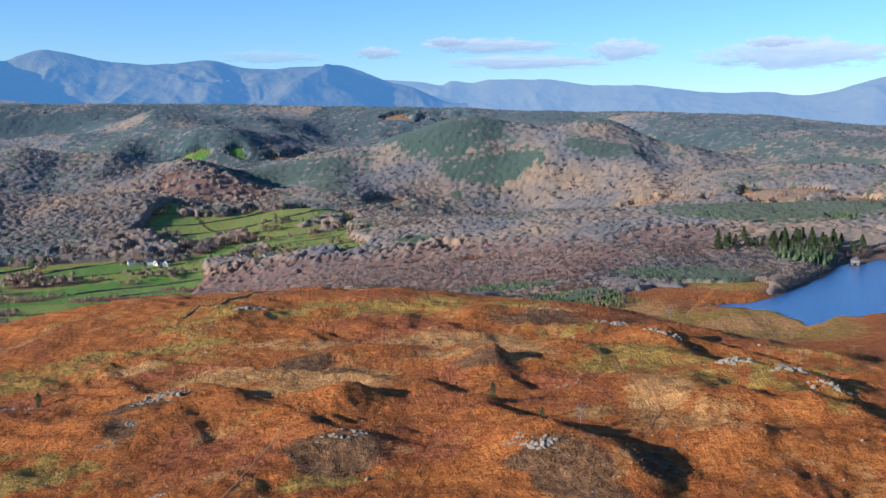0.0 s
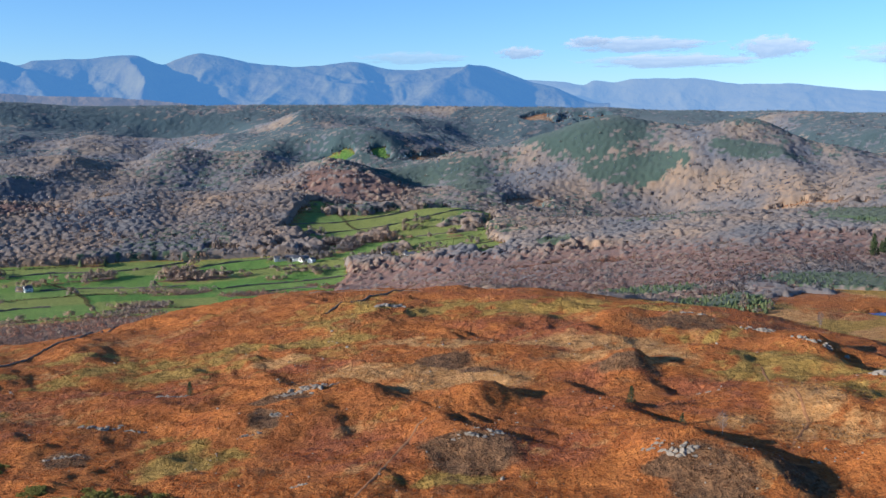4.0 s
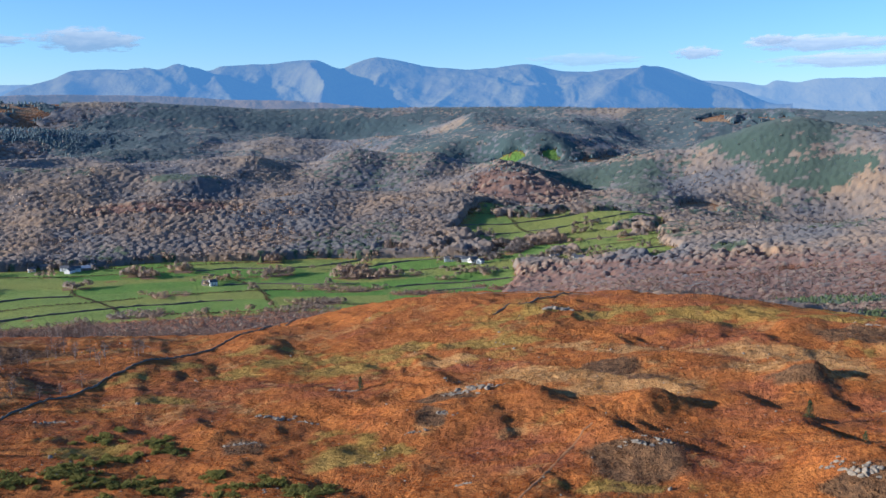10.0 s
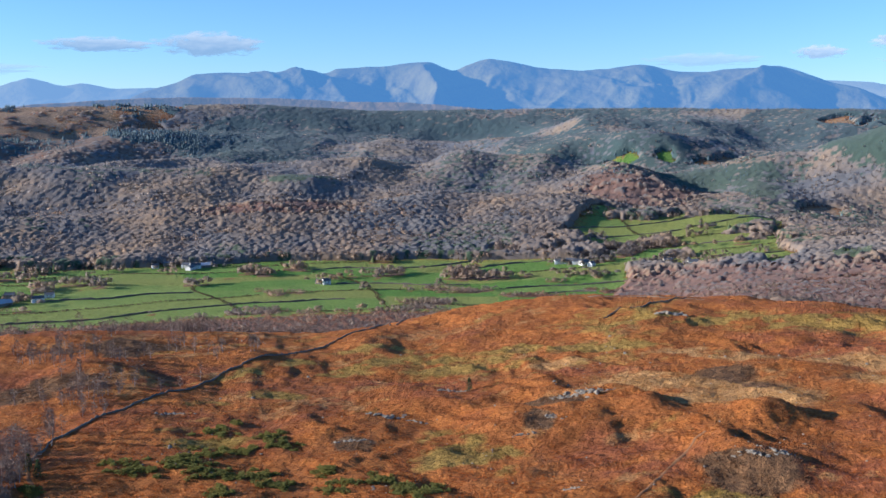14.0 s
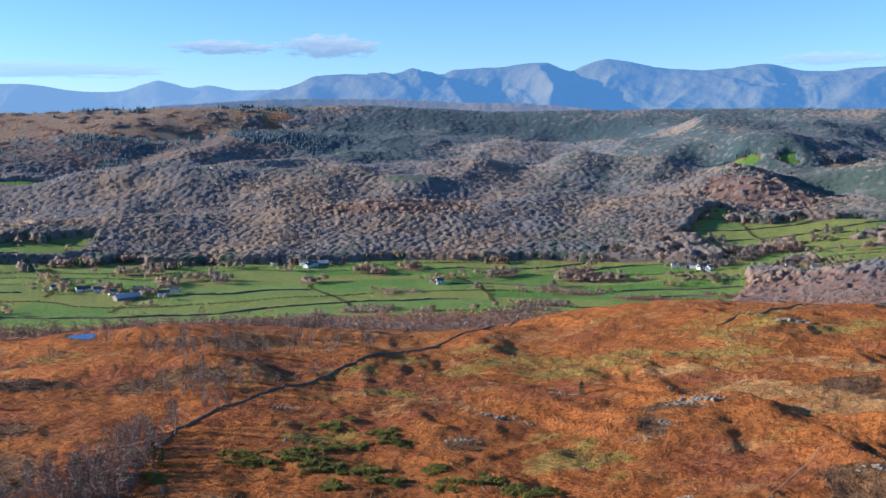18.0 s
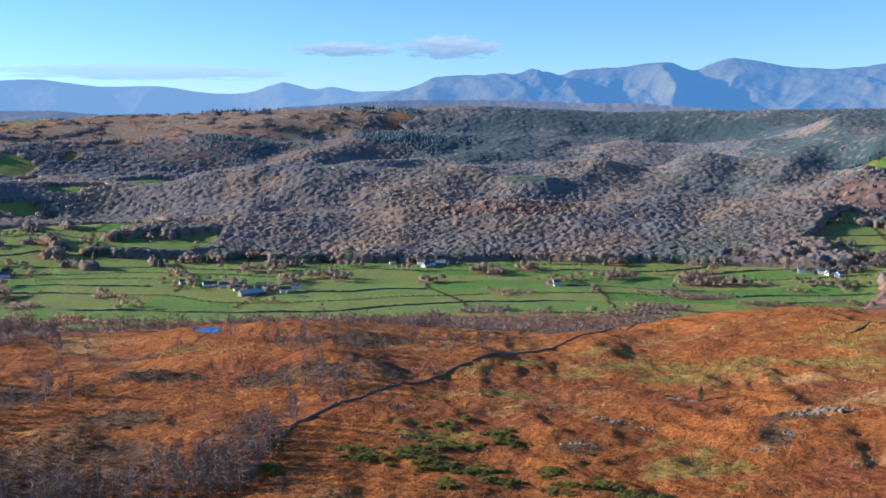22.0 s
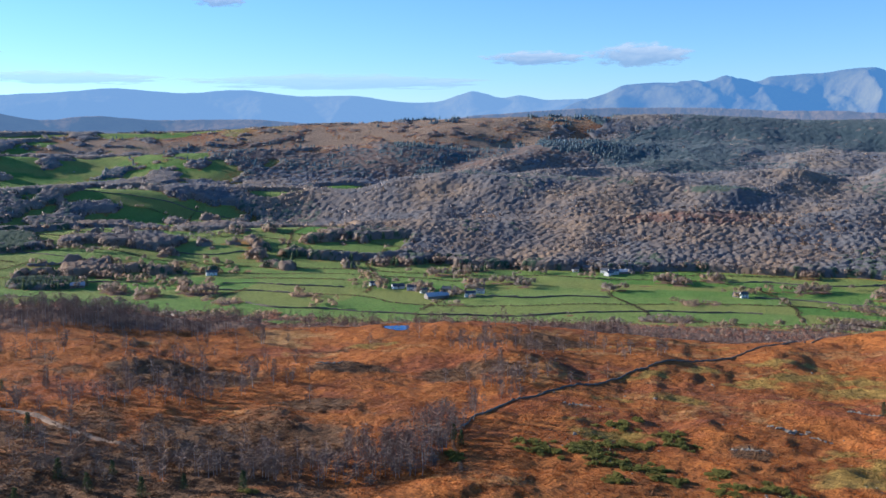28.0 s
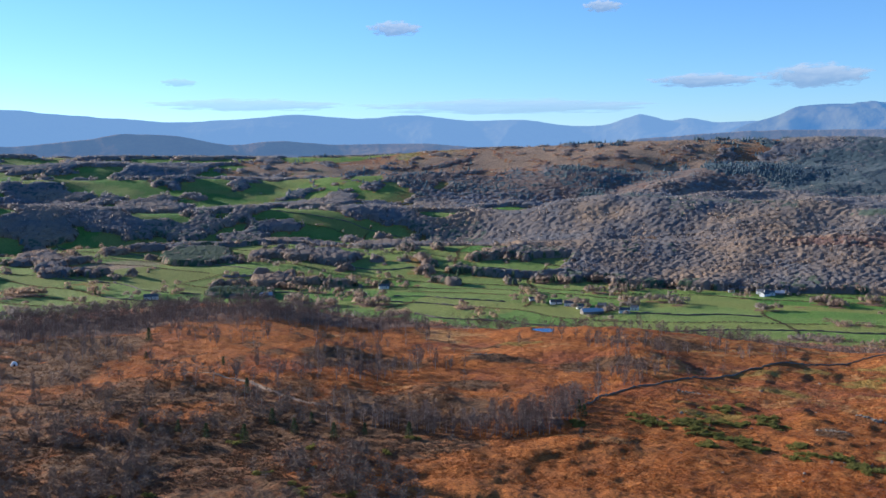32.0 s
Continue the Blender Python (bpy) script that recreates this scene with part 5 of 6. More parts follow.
def evergreen(seed, name, label, height, clear, spread, tiers):
    """A pine or spruce: trunk, boughs and needle clumps."""
    g = np.random.default_rng(seed)
    ob = root(name, label, "tree")
    v, f = tube([(0, 0, -0.3), (0.1, 0.05, height * 0.5), (0.0, 0.1, height * 0.96)], (0.22, 0.15, 0.03), 6)
    mesh_object("trunk", v, f, OAK_BARK, ob, smooth=True)
    lobes = []
    for k in range(tiers):
        t = k / (tiers - 1)
        z, q = height * (clear + (0.97 - clear) * t), spread * (1 - 0.8 * t)
        for i in range(4):
            a = i * 1.57 + k * 0.8 + g.normal(0, 0.2)
            lobes.append((0.6 * q * math.cos(a), 0.6 * q * math.sin(a), z, 0.55 * q + 0.15, 0.09 * height))
        v, f = tube([(0, 0, z - 0.3), (0.8 * q * math.cos(k), 0.8 * q * math.sin(k), z)], (0.06, 0.02), 4)
        mesh_object("bough", v, f, OAK_BARK, ob)
    v, f = leaf_cloud(g, 900, lobes, 0.035 * height)
    mesh_object("needles", v, f, PINE, ob)
    return ob


GORSES = [gorse_bush(500 + k) for k in range(3)]
GORSE_BEDS = ((38.6, 318, 1.9, 7), (35.7, 317, 1.5, 7), (34.4, 307, 1.6, 7), (32.1, 310, 1.6, 7), (32.8, 334, 1.8, 6), (30.0, 339, 1.3, 6), (26.8, 292, 0.9, 6), (24.5, 297, 0.7, 5), (27.5, 308, 0.7, 5), (23.3, 289, 0.7, 6), (21.5, 287, 0.9, 8),
              (30.8, 297, 1.1, 6), (33.8, 290, 0.8, 6), (43.7, 307, 0.6, 6), (36.1, 326, 1.7, 9), (34.0, 359, 1.1, 6), (30.7, 352, 1.2, 6))
gorse_places = [(a + wa * rng.normal(0, 0.5), d + wd * rng.normal(0, 0.5)) for a, d, wa, wd in GORSE_BEDS for _ in range(int(5 + 6 * wa))]
spread_trees(GORSES, "gorse on the fell", gorse_places + [tuple(p) for p in strew(260, 56, 104, 130, 290, lambda az, r, x, y: step(0.0, 0.3, fbm(x, y, 30, 2, 147)))])
SPRUCES = [evergreen(520, "young_spruce", "small dark green spruce standing alone on the moor", 5.0, 0.12, 1.6, 6), evergreen(521, "young_spruce", "small dark green spruce standing alone on the moor", 6.5, 0.1, 2.0, 7)]
spread_trees(SPRUCES, "lone evergreens on the moor", [(43.9, 326), (43.45, 319), (19.31, 413), (43.7, 600), (-8.89, 344), (74.7, 449), (69.8, 420), (74.1, 500), (68.75, 354), (66.0, 285), (72.7, 287), (63.0, 276), (70.0, 275), (60.5, 282),
              (-6.0, 360), (67.5, 300), (74.5, 300), (57.0, 275), (64.5, 300), (77.0, 310)])
PINES = [evergreen(530, "scots_pine", "tall scots pine with a bare trunk near the tarn", 16.0, 0.5, 3.2, 4), evergreen(531, "scots_pine", "tall scots pine with a bare trunk near the tarn", 12.0, 0.45, 3.0, 4)]
spread_trees(PINES, "pines behind the tarn", [tuple(p) for p in strew(120, -31, -18.0, 1062, 1150, lambda az, r, x, y: np.where(tarn_shape(x, y) > 1.3, 1.0, 0.0))])


# ===== crags =====
ROCK = plain_material("lichened grey rock", (0.125, 0.105, 0.078), (0.33, 0.282, 0.215), 0.7, bump=0.8)


def boulder_mesh(seed):
    g = np.random.default_rng(seed)
    bm = bmesh.new()
    bmesh.ops.create_icosphere(bm, subdivisions=2, radius=1.0)
    cuts = [(Vector(g.normal(0, 1, 3)).normalized(), g.uniform(0.42, 0.75)) for _ in range(9)]
    for p in bm.verts:
        for n, d in cuts:
            over = p.co.dot(n) - d
            if over > 0:
                p.co -= n * over * 0.92
        p.co += Vector(g.normal(0, 0.03, 3))
    data = bpy.data.meshes.new("boulder")
    bm.to_mesh(data)
    bm.free()
    data.materials.append(ROCK)
    return data


BOULDERS = [boulder_mesh(600 + k) for k in range(5)]


def crag(az, r, wide, high, count):
    """A group of half-buried rocks on a knoll."""
    x, y, z = spot(az, r)
    ob = root("rock_outcrop", "weathered grey rock outcrop breaking through the bracken", "rock", pose(x, y, z), "crags of the fell")
    for k in range(4 * count):
        u, v = rng.normal(0, 0.50) * wide, rng.normal(0, 0.17) * wide
        a = radians(az)
        px, py = u * math.cos(a) - v * math.sin(a), u * math.sin(a) + v * math.cos(a)
        q = float(rng.uniform(0.4, 1.0)) * wide * 0.19
        stone = new("boulder", BOULDERS[int(rng.integers(5))])
        stone.parent = ob
        stone.matrix_basis = Matrix.LocRotScale((px, py, float(ground_z(x + px, y + py)) - z - 0.2 * q), Euler((rng.normal(0, 0.25), rng.normal(0, 0.25), a + rng.normal(0, 0.4))), (q * 1.3, q * 0.9, min(high, 1.3 * q) * float(rng.uniform(0.5, 1.0))))


for az, r, wide, high, count in ((14.0, 388, 6, 2.0, 5), (12.9, 391, 9, 2.6, 7), (11.8, 392, 6, 2.0, 4), (14.3, 358, 5, 1.2, 4), (-8.9, 301, 8, 1.6, 6), (-7.6, 305, 5, 1.4, 4), (-10.2, 392, 5, 1.2, 3), (-19.3, 425, 10, 2.0, 6),
                                 (-22.9, 416, 11, 2.2, 7), (-15.9, 480, 9, 2.0, 6), (1.7, 320, 6, 1.8, 5), (3.0, 316, 7, 1.0, 5), (26.1, 341, 5, 2.0, 6), (24.2, 376, 8, 1.2, 6), (36.2, 380, 6, 1.3, 4), (13.4, 289, 4, 1.5, 3),
                                 (16.1, 344, 4, 1.0, 3), (8.0, 570, 12, 2.4, 7), (-24.5, 405, 8, 2.0, 5), (-13.0, 520, 10, 2.0, 6), (-9.5, 540, 12, 1.8, 6), (20.0, 412, 8, 1.0, 5), (22.5, 372, 5, 0.9, 3), (51.5, 440, 6, 1.5, 4)):
    crag(az, r, wide, high, count)


def loose_stones():
    """Small stones past counting, thick about the crags and thin over the fell."""
    places = strew(9000, -29, 42, 255, 600, lambda az, r, x, y: 0.35 * step(0.2, 0.55, fbm(x, y, 24, 4, 191)) + 0.012)
    x, y = place(places[:, 0], places[:, 1])
    n = len(places)
    data = BOULDERS[0]
    tv = np.array([tuple(p.co) for p in data.vertices])
    tf = np.array([tuple(p.vertices) for p in data.polygons])
    size = rng.uniform(0.2, 0.5, n) * (1 + (rng.uniform(0, 1, n) < 0.12))
    ob = scatter_mesh("scattered_stones", tv, tf, np.stack([x, y, ground_z(x, y) + 0.05], 1), size, size * rng.uniform(0.6, 1.1, n), rng.uniform(0, 6, n), ROCK)
    tagged(ob, "small grey lichened stones scattered over the fell", "stones", kind="stuff")


loose_stones()


# ===== stone walls, hedges and tracks =====
STONE = plain_material("dry stone", (0.075, 0.064, 0.052), (0.21, 0.182, 0.148), 0.5, bump=0.9)
TRACK = plain_material("worn track", (0.22, 0.145, 0.085), (0.40, 0.28, 0.18), 1.2)
TRODDEN = plain_material("trodden path", (0.17, 0.075, 0.028), (0.34, 0.17, 0.075), 1.0)


def plan_line(points, gap):
    """Even steps along directions and distances."""
    p = np.array([place(a, d) for a, d in points])
    far = np.concatenate([[0], np.cumsum(np.hypot(*np.diff(p, axis=0).T))])
    s = np.arange(0, far[-1], gap)
    line = np.stack([np.interp(s, far, p[:, 0]), np.interp(s, far, p[:, 1])], 1)
    return line + np.stack([vnoise(s / 9, 0 * s, 21), vnoise(s / 9, 0 * s, 22)], 1) * 0.5 + np.stack([vnoise(s / 30, 0 * s, 23), vnoise(s / 30, 0 * s, 24)], 1) * 0.9


def bank(name, label, line, wide, high, material, category, kind="", seed=0, ragged=0.32):
    """A wall of dry stones that follows the ground: battered sides, an uneven top."""
    g = np.random.default_rng(seed)
    step_ = np.gradient(line, axis=0)
    side = np.stack([-step_[:, 1], step_[:, 0]], 1) / (np.hypot(*step_.T)[:, None] + 1e-9)
    z = ground_z(line[:, 0], line[:, 1])
    top = high * (1 + ragged * g.normal(0, 1, len(line)))
    rings = [np.concatenate([line + side * w, (z + h)[:, None]], 1) for w, h in ((wide / 2, -0.4), (wide / 2, 0 * top), (wide * 0.3, top), (-wide * 0.3, top), (-wide / 2, 0 * top), (-wide / 2, -0.4))]
    v = np.stack(rings, 1).reshape(-1, 3)
    return tagged(mesh_object(name, v, grid_faces(len(line), 6), material), label, category, kind=kind)


WALL = "long dry stone wall running over the bracken moor"
bank("dry_stone_wall", WALL, plan_line([(30.6, 479), (32.1, 466), (33.7, 446), (35.0, 424), (37.0, 407), (38.9, 389), (40.2, 380), (41.5, 367), (42.8, 355), (43.9, 336)], 1.0), 0.6, 0.6, STONE, "wall", seed=1)
bank("dry_stone_wall", WALL, plan_line([(11.6, 566), (10.5, 581), (9.2, 612), (8.0, 636), (7.0, 655)], 1.0), 0.6, 0.6, STONE, "wall", seed=2)
bank("dry_stone_wall", WALL, plan_line([(30.6, 479), (28.0, 520), (25.5, 560), (23.5, 620), (21.0, 690)], 1.0), 0.6, 0.6, STONE, "wall", seed=3)


def track(line, wide, label):
    v = []
    step_ = np.gradient(line, axis=0)
    side = np.stack([-step_[:, 1], step_[:, 0]], 1) / (np.hypot(*step_.T)[:, None] + 1e-9)
    for w in np.linspace(-1, 1, 5):
        ww = w * wide / 2 * (1 + 0.3 * vnoise(line[:, 0] / 4, line[:, 1] / 4, 9))[:, None]
        p = line + side * ww
        v.append(np.concatenate([p, (ground_z(p[:, 0], p[:, 1]) + 0.12 * (1 - abs(w)) + 0.02)[:, None]], 1))
    return tagged(mesh_object("track", np.stack(v, 1).reshape(-1, 3), grid_faces(len(line), 5), TRACK if wide > 2 else TRODDEN, smooth=True), label, "path", kind="structure")


track(plan_line([(72.5, 407), (70.6, 392), (68.7, 378), (67.9, 371), (67.2, 359), (65.2, 343), (62.7, 326)], 1.5), 2.6, "pale worn track winding through heather")
track(plan_line([(5.8, 342), (6.8, 324), (7.6, 314), (8.8, 294), (10.2, 276)], 1.5), 1.0, "narrow trodden path through bracken")
track(plan_line([(43.9, 336), (44.0, 318), (43.8, 305), (43.5, 286)], 1.5), 1.2, "narrow trodden path through bracken")
track(plan_line([(12.5, 640), (10.8, 650), (9.2, 655), (7.8, 648), (6.0, 652)], 1.5), 3.0, "pale gravel track over the hill's crest")
track(plan_line([(-15.0, 330), (-15.6, 360), (-14.6, 390), (-13.6, 415), (-13.0, 440)], 1.5), 1.0, "narrow trodden path through bracken")

HEDGE_LINES = []


def field_bounds():
    """Boundaries of the valley fields: walls for some, hedges and tree rows for the rest."""
    count = 0
    for family in (0, 1):
        for k in range(-60, 80):
            t = np.arange(-2600, 2600, 6.0)
            u = np.full_like(t, k * 170.0) if family == 0 else t.copy()
            v = t.copy() if family == 0 else np.full_like(t, k * 58.0)
            for _ in range(6):
                x, y = u * 0.82 - v * 0.57, u * 0.57 + v * 0.82
                wob = fbm(x, y, 260, 3, 72)
                if family == 0:
                    u = k * 170.0 - 90 * wob
                else:
                    v = k * 58.0 - 64 * wob
            x, y = u * 0.82 - v * 0.57, u * 0.57 + v * 0.82
            r, az = np.hypot(x, y), np.degrees(np.arctan2(-x, y))
            ok = (r > 1000) & (r < np.where(az < 18, 1780, 2300)) & (az > -2) & (az < 88)
            if not ok.any():
                continue
            ok &= cover(x, y)["pasture"] > 0.5
            skip = lattice(np.floor(t / (170 if family else 110)), np.full_like(t, k), 33 + family) > (0.5 if family else -0.4)
            ok &= ~skip
            edges = np.flatnonzero(np.diff(np.concatenate([[0], ok.astype(int), [0]])))
            for a, b in zip(edges[::2], edges[1::2]):
                if b - a < 6:
                    continue
                line = np.stack([x[a:b], y[a:b]], 1)
                if family and (k * 7 + a) % 3 == 0 and count < 110:
                    bank("field_wall", "low dark stone wall between green valley pastures", line, 1.0, 1.5, STONE, "wall", seed=count)
                    count += 1
                else:
                    HEDGE_LINES.append(line)


field_bounds()


def plant_hedges():
    p = np.concatenate(HEDGE_LINES)
    p = np.repeat(p, 7, axis=0) + rng.normal(0, 1.9, (7 * len(p), 2)) * np.array([[1.0, 0.5]])
    z = ground_z(p[:, 0], p[:, 1])
    tv, tf = crown_template(330, 6, 1.2)
    n = len(p)
    ob = scatter_mesh("hedgerow", tv, tf, np.concatenate([p, z[:, None] - 0.2], 1), rng.uniform(0.6, 1.3, n), rng.uniform(0.9, 1.9, n), rng.uniform(0, 6, n), HEDGE, rounded=True)
    tagged(ob, "brown leafless hedgerows between green valley fields", "hedge", kind="stuff")
    lines = np.concatenate(HEDGE_LINES)
    q = lines[rng.uniform(0, 1, len(lines)) < 0.035]
    q = q + rng.normal(0, 2.5, q.shape)
    loose_az, loose_r = rng.uniform(0, 88, 6000), rng.uniform(1045, 1950, 6000)
    lx, ly = place(loose_az, loose_r)
    clump = (fbm(lx, ly, 90, 4, 161) > 0.38) & (cover(lx, ly)["pasture"] > 0.5)
    q = np.concatenate([q, np.stack([lx, ly], 1)[clump]])
    for az, r in FARMS:
        fx, fy = place(az, r - 12)
        q = q[np.hypot(q[:, 0] - fx, q[:, 1] - fy) > 26]
    yard = [place(az, r + rng.uniform(6, 40)) + rng.normal(0, 20, 2) for az, r in FARMS for _ in range(12)]
    q = np.concatenate([q, np.array(yard)])
    z = ground_z(q[:, 0], q[:, 1])
    for k in range(3):
        tv, tf = twig_template(340 + k, 110, 0.085)
        s = slice(k, None, 3)
        m = len(q[s])
        ob = scatter_mesh("field_trees", tv, tf, np.concatenate([q[s], z[s][:, None] - 0.2], 1), rng.uniform(3.0, 5.6, m), rng.uniform(6.0, 10.5, m), rng.uniform(0, 6, m), FIELD_TREE, rounded=True)
        tagged(ob, "round bare trees standing along valley field edges", "trees", kind="stuff")


plant_hedges()


# ===== houses and farms =====
WHITE = plain_material("whitewashed wall", (0.62, 0.60, 0.56), (0.82, 0.80, 0.76), 0.6, 0.85)
RUBBLE = plain_material("rubble stone wall", (0.14, 0.125, 0.105), (0.34, 0.30, 0.25), 0.4, bump=0.7)
SLATE = plain_material("slate roof", (0.055, 0.060, 0.068), (0.14, 0.145, 0.155), 0.5, 0.6, 0.3)
SHEET = plain_material("pale sheet roof", (0.34, 0.36, 0.38), (0.52, 0.54, 0.56), 0.9, 0.5, 0.4)
DARK_GLASS = plain_material("window glass", (0.015, 0.018, 0.022), (0.035, 0.04, 0.05), 0.5, 0.1, 0.5, 0.0)
DOOR_PAINT = plain_material("door paint", (0.05, 0.07, 0.06), (0.09, 0.11, 0.09), 0.3, 0.5)


def house(az, r, turn, length, deep, eaves, wall, roof, label, category="house", chimneys=2, windows=4):
    x, y, z = spot(az, r, 0.2)
    ob = root("farmhouse" if category == "house" else "barn", label, category, pose(x, y, z, 0, 0, az + turn), "valley farm buildings")
    l, d, ridge_z = length / 2, deep / 2, eaves + deep * 0.36
    bm = bmesh.new()
    rings = []
    for sx in (-l, l):
        rings.append([bm.verts.new(p) for p in ((sx, -d, -0.5), (sx, d, -0.5), (sx, d, eaves), (sx, 0, ridge_z), (sx, -d, eaves))])
    for k in range(5):
        bm.faces.new((rings[0][k], rings[0][(k + 1) % 5], rings[1][(k + 1) % 5], rings[1][k]))
    bm.faces.new(rings[0][::-1])
    bm.faces.new(rings[1])
    bmesh.ops.recalc_face_normals(bm, faces=bm.faces)
    body = part("wall", bm, wall, ob)
    for s in (-1, 1):
        bm = bmesh.new()
        o, slope = 0.35, (ridge_z - eaves) / d
        pts = [(sx, s * w, zz + t) for t in (0.06, 0.26) for sx, w, zz in ((-l - o, 0, ridge_z), (l + o, 0, ridge_z), (l + o, d + o, eaves - slope * o), (-l - o, d + o, eaves - slope * o))]
        v = [bm.verts.new(p) for p in pts]
        for f in ((0, 1, 2, 3), (7, 6, 5, 4), (0, 4, 5, 1), (1, 5, 6, 2), (2, 6, 7, 3), (3, 7, 4, 0)):
            bm.faces.new([v[k] for k in f])
        bmesh.ops.recalc_face_normals(bm, faces=bm.faces)
        part("roof", bm, roof, ob)
    for k in range(chimneys):
        bm = bmesh.new()
        cx = (-l + 0.6, l - 0.6)[k]
        box(bm, cx - 0.45, cx + 0.45, -0.4, 0.4, ridge_z - 0.6, ridge_z + 1.1)
        box(bm, cx - 0.55, cx + 0.55, -0.5, 0.5, ridge_z + 1.1, ridge_z + 1.25)
        chimney = part("chimney", bm, RUBBLE, ob)
        bm = bmesh.new()
        bmesh.ops.create_cone(bm, cap_ends=True, segments=8, radius1=0.16, radius2=0.12, depth=0.5, matrix=Matrix.Translation((cx, 0, ridge_z + 1.5)))
        part("chimney_pot", bm, ROCK, chimney)
    for k in range(windows):
        cx = -l + (k // 2 + 0.7) * length / (windows // 2 + 0.4)
        zz = (eaves * 0.22, eaves * 0.66)[k % 2]
        bm = bmesh.new()
        box(bm, cx - 0.5, cx + 0.5, -d - 0.05, -d + 0.05, zz, zz + 1.0)
        window = part("window", bm, DARK_GLASS, ob)
        bm = bmesh.new()
        box(bm, cx - 0.6, cx + 0.6, -d - 0.14, -d + 0.02, zz - 0.14, zz)
        part("sill", bm, RUBBLE, window)
    bm = bmesh.new()
    box(bm, -0.5, 0.5, -d - 0.06, -d + 0.05, -0.3, 1.95)
    part("door", bm, DOOR_PAINT, ob)
    return ob


WHITE_HOUSE = "whitewashed farmhouse with a slate roof among green pastures"
STONE_HOUSE = "grey stone farmhouse with a slate roof beside bare trees"
BARN = "long whitewashed barn with a dark slate roof by the farm"
SHED = "low farm shed with a pale sheet roof"
for az, r, turn, length, deep, eaves in ((14.1, 1392, 8, 16, 7, 5.0), (13.55, 1396, -10, 12, 7, 4.6), (12.35, 1364, 60, 10, 7, 4.6), (27.5, 1252, 20, 9, 7, 5.2), (34.75, 1416, 15, 14, 7, 5.0), (35.25, 1424, -20, 11, 7, 4.8), (43.0, 1212, 12, 13, 7, 4.8),
                                         (57.8, 1418, 5, 15, 7, 4.6), (48.6, 1300, 10, 11, 6, 4.2), (42.4, 1236, -12, 10, 6, 4.4), (45.7, 1240, 18, 9, 6, 4.6), (46.4, 1262, -5, 12, 7, 4.6), (33.9, 1432, 12, 10, 6, 4.6), (36.9, 1428, 5, 9, 6, 4.4), (34.8, 1752, 5, 16, 7, 4.8), (36.7, 1750, -8, 11, 7, 4.4), (45.9, 1579, 30, 8, 6, 4.6), (49.7, 2290, 0, 12, 7, 5.0), (57.7, 2370, 0, 12, 7, 5.0), (50.4, 2270, 10, 12, 7, 5)):
    house(az, r, turn, length, deep, eaves, WHITE, SLATE, WHITE_HOUSE)
for az, r, turn, length, deep, eaves in ((8.13, 1357, 20, 12, 7, 5.4), (7.0, 1338, 85, 10, 8, 6.0), (36.2, 1440, 0, 14, 7, 4.8), (37.3, 1452, 10, 12, 7, 4.6), (27.9, 1256, -30, 8, 6, 4.0), (44.0, 1228, 30, 11, 7, 4.6), (44.35, 1250, -15, 11, 7, 4.6), (66.2, 1366, 0, 14, 8, 5.0)):
    house(az, r, turn, length, deep, eaves, RUBBLE, SLATE, STONE_HOUSE)
for az, r, turn, length, deep, eaves in ((13.0, 1386, 5, 20, 8, 4.0), (12.75, 1378, 40, 14, 8, 4.0), (6.75, 1334, 10, 14, 8, 4.4), (47.2, 1278, 15, 16, 8, 3.6), (35.0, 1408, 60, 16, 8, 3.8), (71.7, 1362, 0, 20, 9, 4.2)):
    house(az, r, turn, length, deep, eaves, WHITE, SLATE, BARN, "barn", 0, 2)
for az, r, turn, length, deep, eaves in ((45.1, 1203, 25, 22, 11, 3.4), (44.65, 1207, 25, 16, 9, 3.2), (34.3, 1424, 5, 18, 9, 3.2), (65.0, 1352, 0, 18, 10, 3.4)):
    house(az, r, turn, length, deep, eaves, RUBBLE, SHEET, SHED, "barn", 0, 0)


def boathouse():
    x, y, z = spot(-25.55, 1056)
    ob = root("boathouse", "small stone boathouse with a hipped roof at the tarn's edge", "boathouse", pose(x, y, max(z, TARN_Z) - 0.3, 0, 0, -25))
    bm = bmesh.new()
    box(bm, -4.2, 4.2, -3.2, 3.2, -1.0, 4.6)
    part("wall", bm, RUBBLE, ob)
    bm = bmesh.new()
    base = [bm.verts.new(p) for p in ((-4.8, -3.8, 4.6), (4.8, -3.8, 4.6), (4.8, 3.8, 4.6), (-4.8, 3.8, 4.6))]
    tops = [bm.verts.new(p) for p in ((-1.2, 0, 7.2), (1.2, 0, 7.2))]
    for f in ((base[0], base[1], tops[1], tops[0]), (base[1], base[2], tops[1]), (base[2], base[3], tops[0], tops[1]), (base[3], base[0], tops[0]), tuple(base[::-1])):
        bm.faces.new(f)
    part("roof", bm, SLATE, ob)
    for name, x0, x1, z0, z1 in (("boat_door", -1.5, 1.5, -0.6, 2.4), ("window", -3.4, -2.3, 1.6, 3.0), ("window", 2.3, 3.4, 1.6, 3.0)):
        bm = bmesh.new()
        box(bm, x0, x1, -3.28, -3.15, z0, z1)
        part(name, bm, DARK_GLASS, ob)


boathouse()


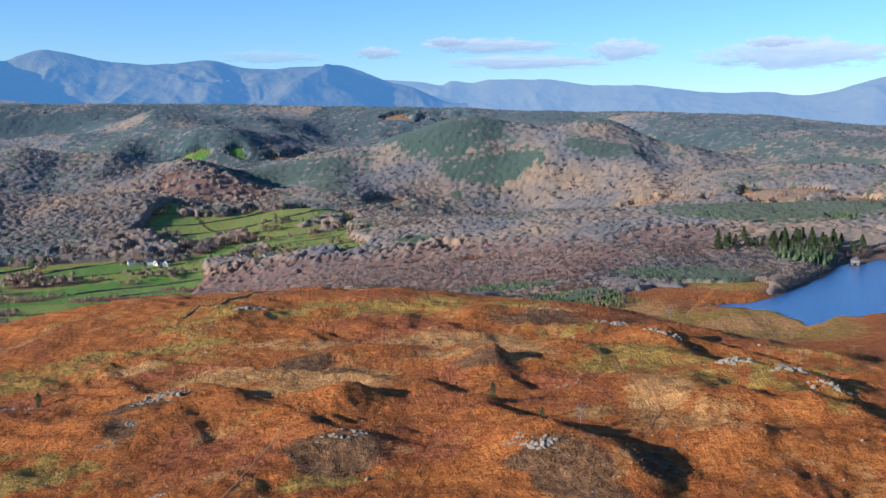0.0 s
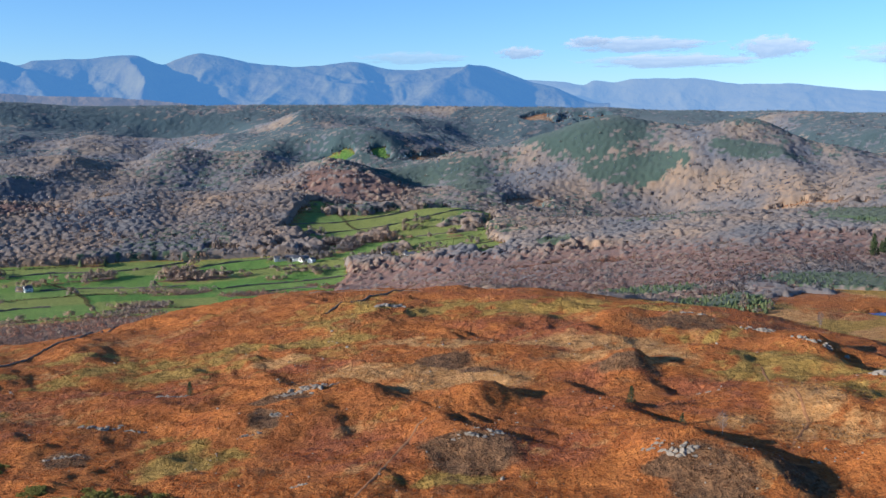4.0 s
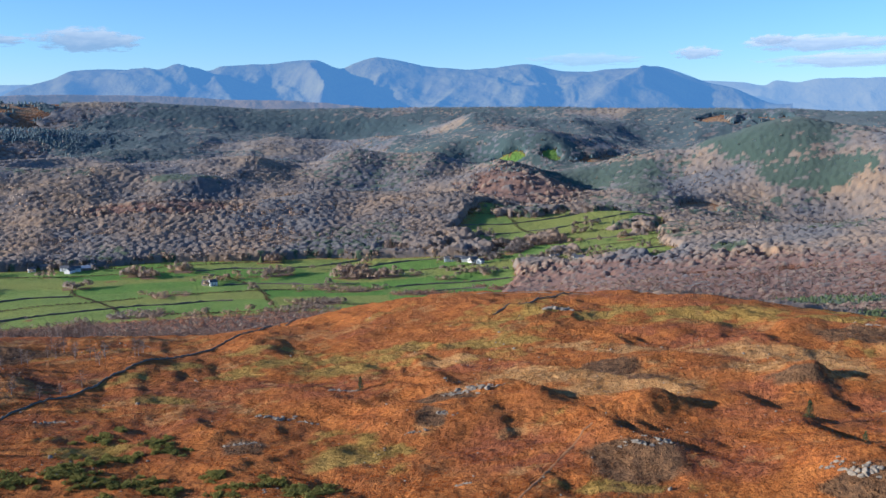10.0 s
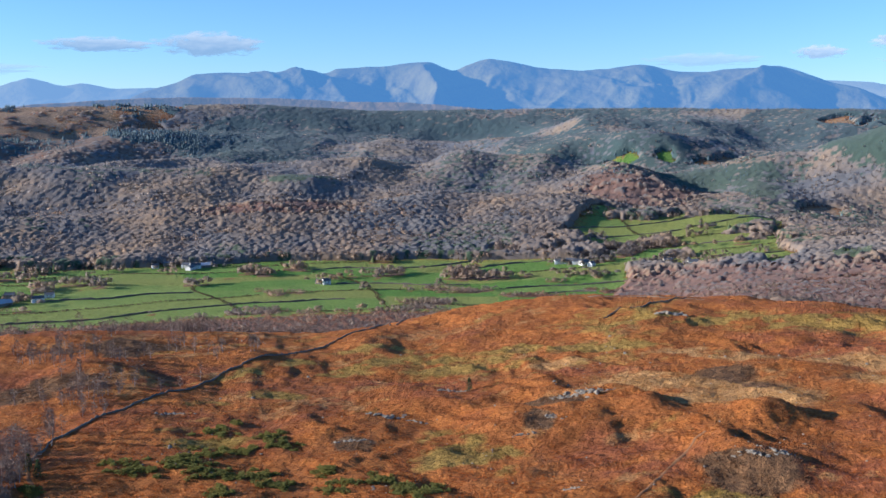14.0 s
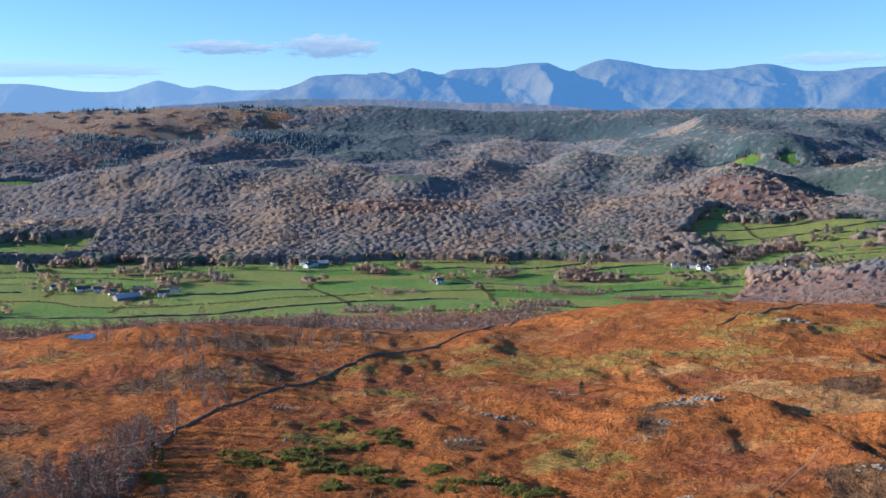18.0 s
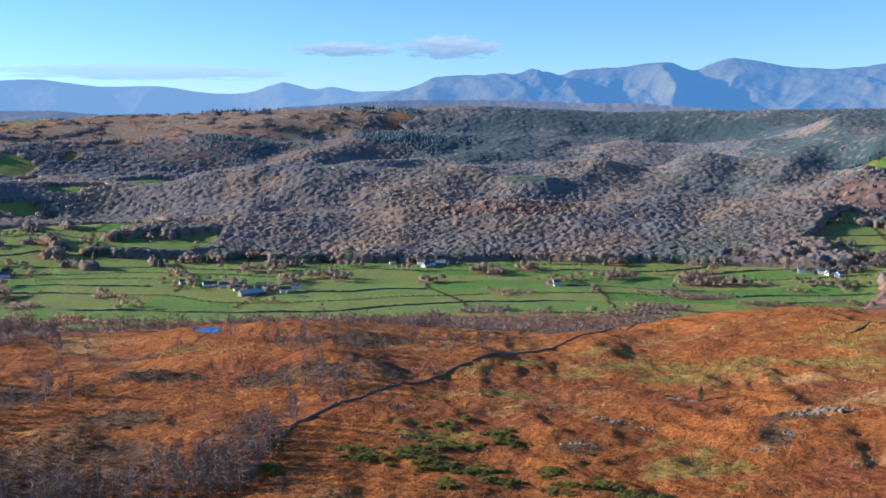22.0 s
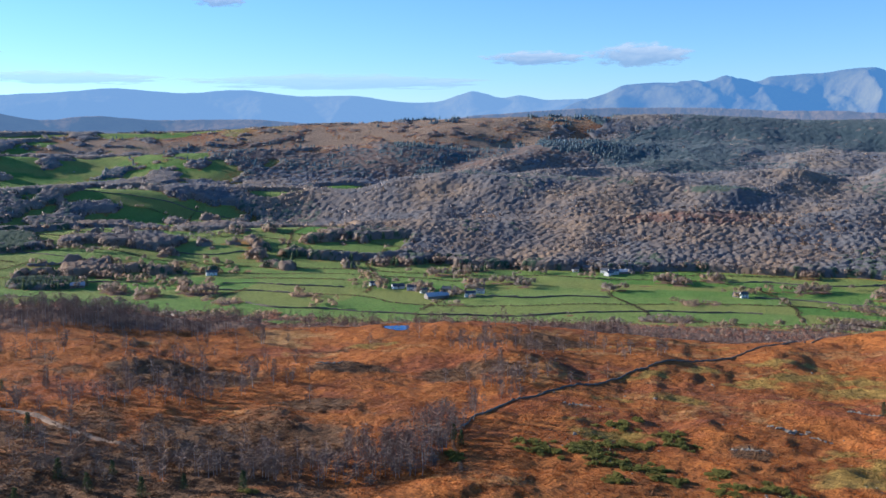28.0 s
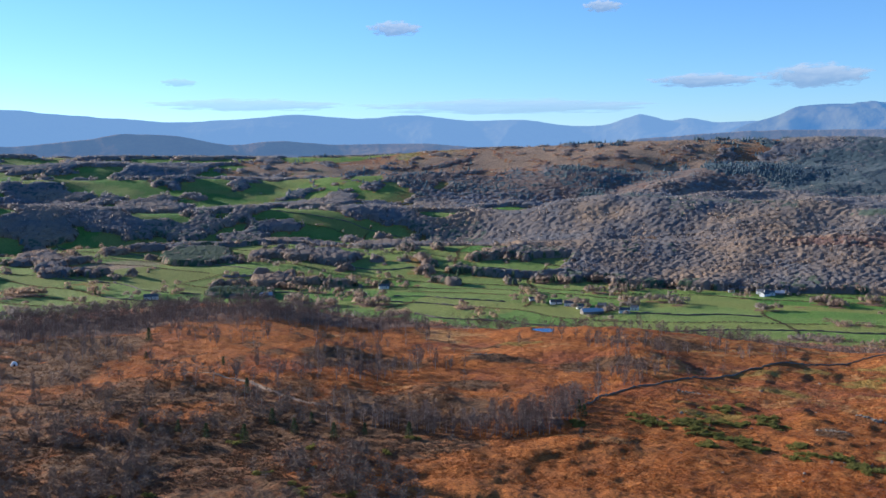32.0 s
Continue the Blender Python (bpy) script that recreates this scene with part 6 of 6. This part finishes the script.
def shelter():
    """A small white rounded hut half hidden in scrub."""
    x, y, z = spot(82.7, 468)
    ob = root("white_hut", "small white rounded hut half hidden by heath scrub", "hut", pose(x, y, z - 0.1, 0, 0, 82))
    bm = bmesh.new()
    bmesh.ops.create_uvsphere(bm, u_segments=16, v_segments=8, radius=1.7)
    for p in bm.verts:
        p.co.z = max(p.co.z * 1.15, -0.4) + 1.2
    part("shell", bm, WHITE, ob)
    bm = bmesh.new()
    box(bm, -0.4, 0.4, -1.75, -1.5, 0.6, 1.9)
    part("door", bm, DARK_GLASS, ob)


shelter()


# ===== tussocks of the moor =====
def tussock_template(seed, blades):
    g = np.random.default_rng(seed)
    a = g.uniform(0, 6.28, blades)
    base = np.stack([0.5 * np.cos(a) * g.uniform(0, 1, blades), 0.5 * np.sin(a) * g.uniform(0, 1, blades), np.zeros(blades)], 1)
    side = np.stack([-np.sin(a), np.cos(a), 0 * a], 1) * 0.34
    tip = base + np.stack([0.55 * np.cos(a), 0.55 * np.sin(a), g.uniform(0.6, 1.1, blades)], 1)
    return np.stack([base - side, base + side, tip], 1).reshape(-1, 3), np.arange(3 * blades).reshape(-1, 3)


FRONDS = crown_material("bracken fronds", (0.24, 0.072, 0.018), (0.43, 0.150, 0.036), bump=0.2, grain=6.0, through_part=0.5)
STRAW = crown_material("pale moor grass", (0.30, 0.160, 0.052), (0.54, 0.315, 0.110), bump=0.2, grain=6.0, through_part=0.5)
HEATHER = crown_material("heather", (0.085, 0.050, 0.026), (0.235, 0.130, 0.066), bump=0.2, grain=6.0, through_part=0.2)
MOSSY = crown_material("olive moor grass", (0.10, 0.078, 0.020), (0.27, 0.195, 0.055), bump=0.2, grain=6.0, through_part=0.5)


def strew_tussocks():
    n = 170000
    az, r = rng.uniform(-29, 88, n), np.exp(rng.uniform(math.log(225), math.log(780), n))
    x, y = place(az, r)
    c = cover(x, y)
    gate = (c["moor"] > 0.6) & (pool_shape(x, y) > 1.3) & (c["rock"] < 0.3) & (fbm(x, y, 7, 2, 171) > -0.25)
    pick = rng.uniform(0.25, 0.75, n)
    kind = np.where(c["heath"] > pick, 2, np.where(c["olive"] > pick, 3, np.where(c["pale"] > pick, 1, 0)))
    z = ground_z(x, y)
    for k, (name, material, label, size, tall) in enumerate((("bracken_fronds", FRONDS, "dead orange bracken covering the open fell", 0.6, 0.30), ("moor_grass", STRAW, "pale straw-coloured moor grass in the hollows", 0.7, 0.36),
                                                             ("heather_tufts", HEATHER, "dark brown heather tufts on the knolls", 0.8, 0.45), ("mossy_grass", MOSSY, "olive green rough grass on the fell", 0.7, 0.32))):
        sel = gate & (kind == k)
        m = int(sel.sum())
        tv, tf = tussock_template(700 + k, 4)
        ob = scatter_mesh(name, tv, tf, np.stack([x, y, z - 0.05], 1)[sel], size * rng.uniform(0.6, 1.5, m), tall * rng.uniform(0.6, 1.5, m), rng.uniform(0, 6.28, m), material)
        tagged(ob, label, "moor plants", kind="stuff")


strew_tussocks()
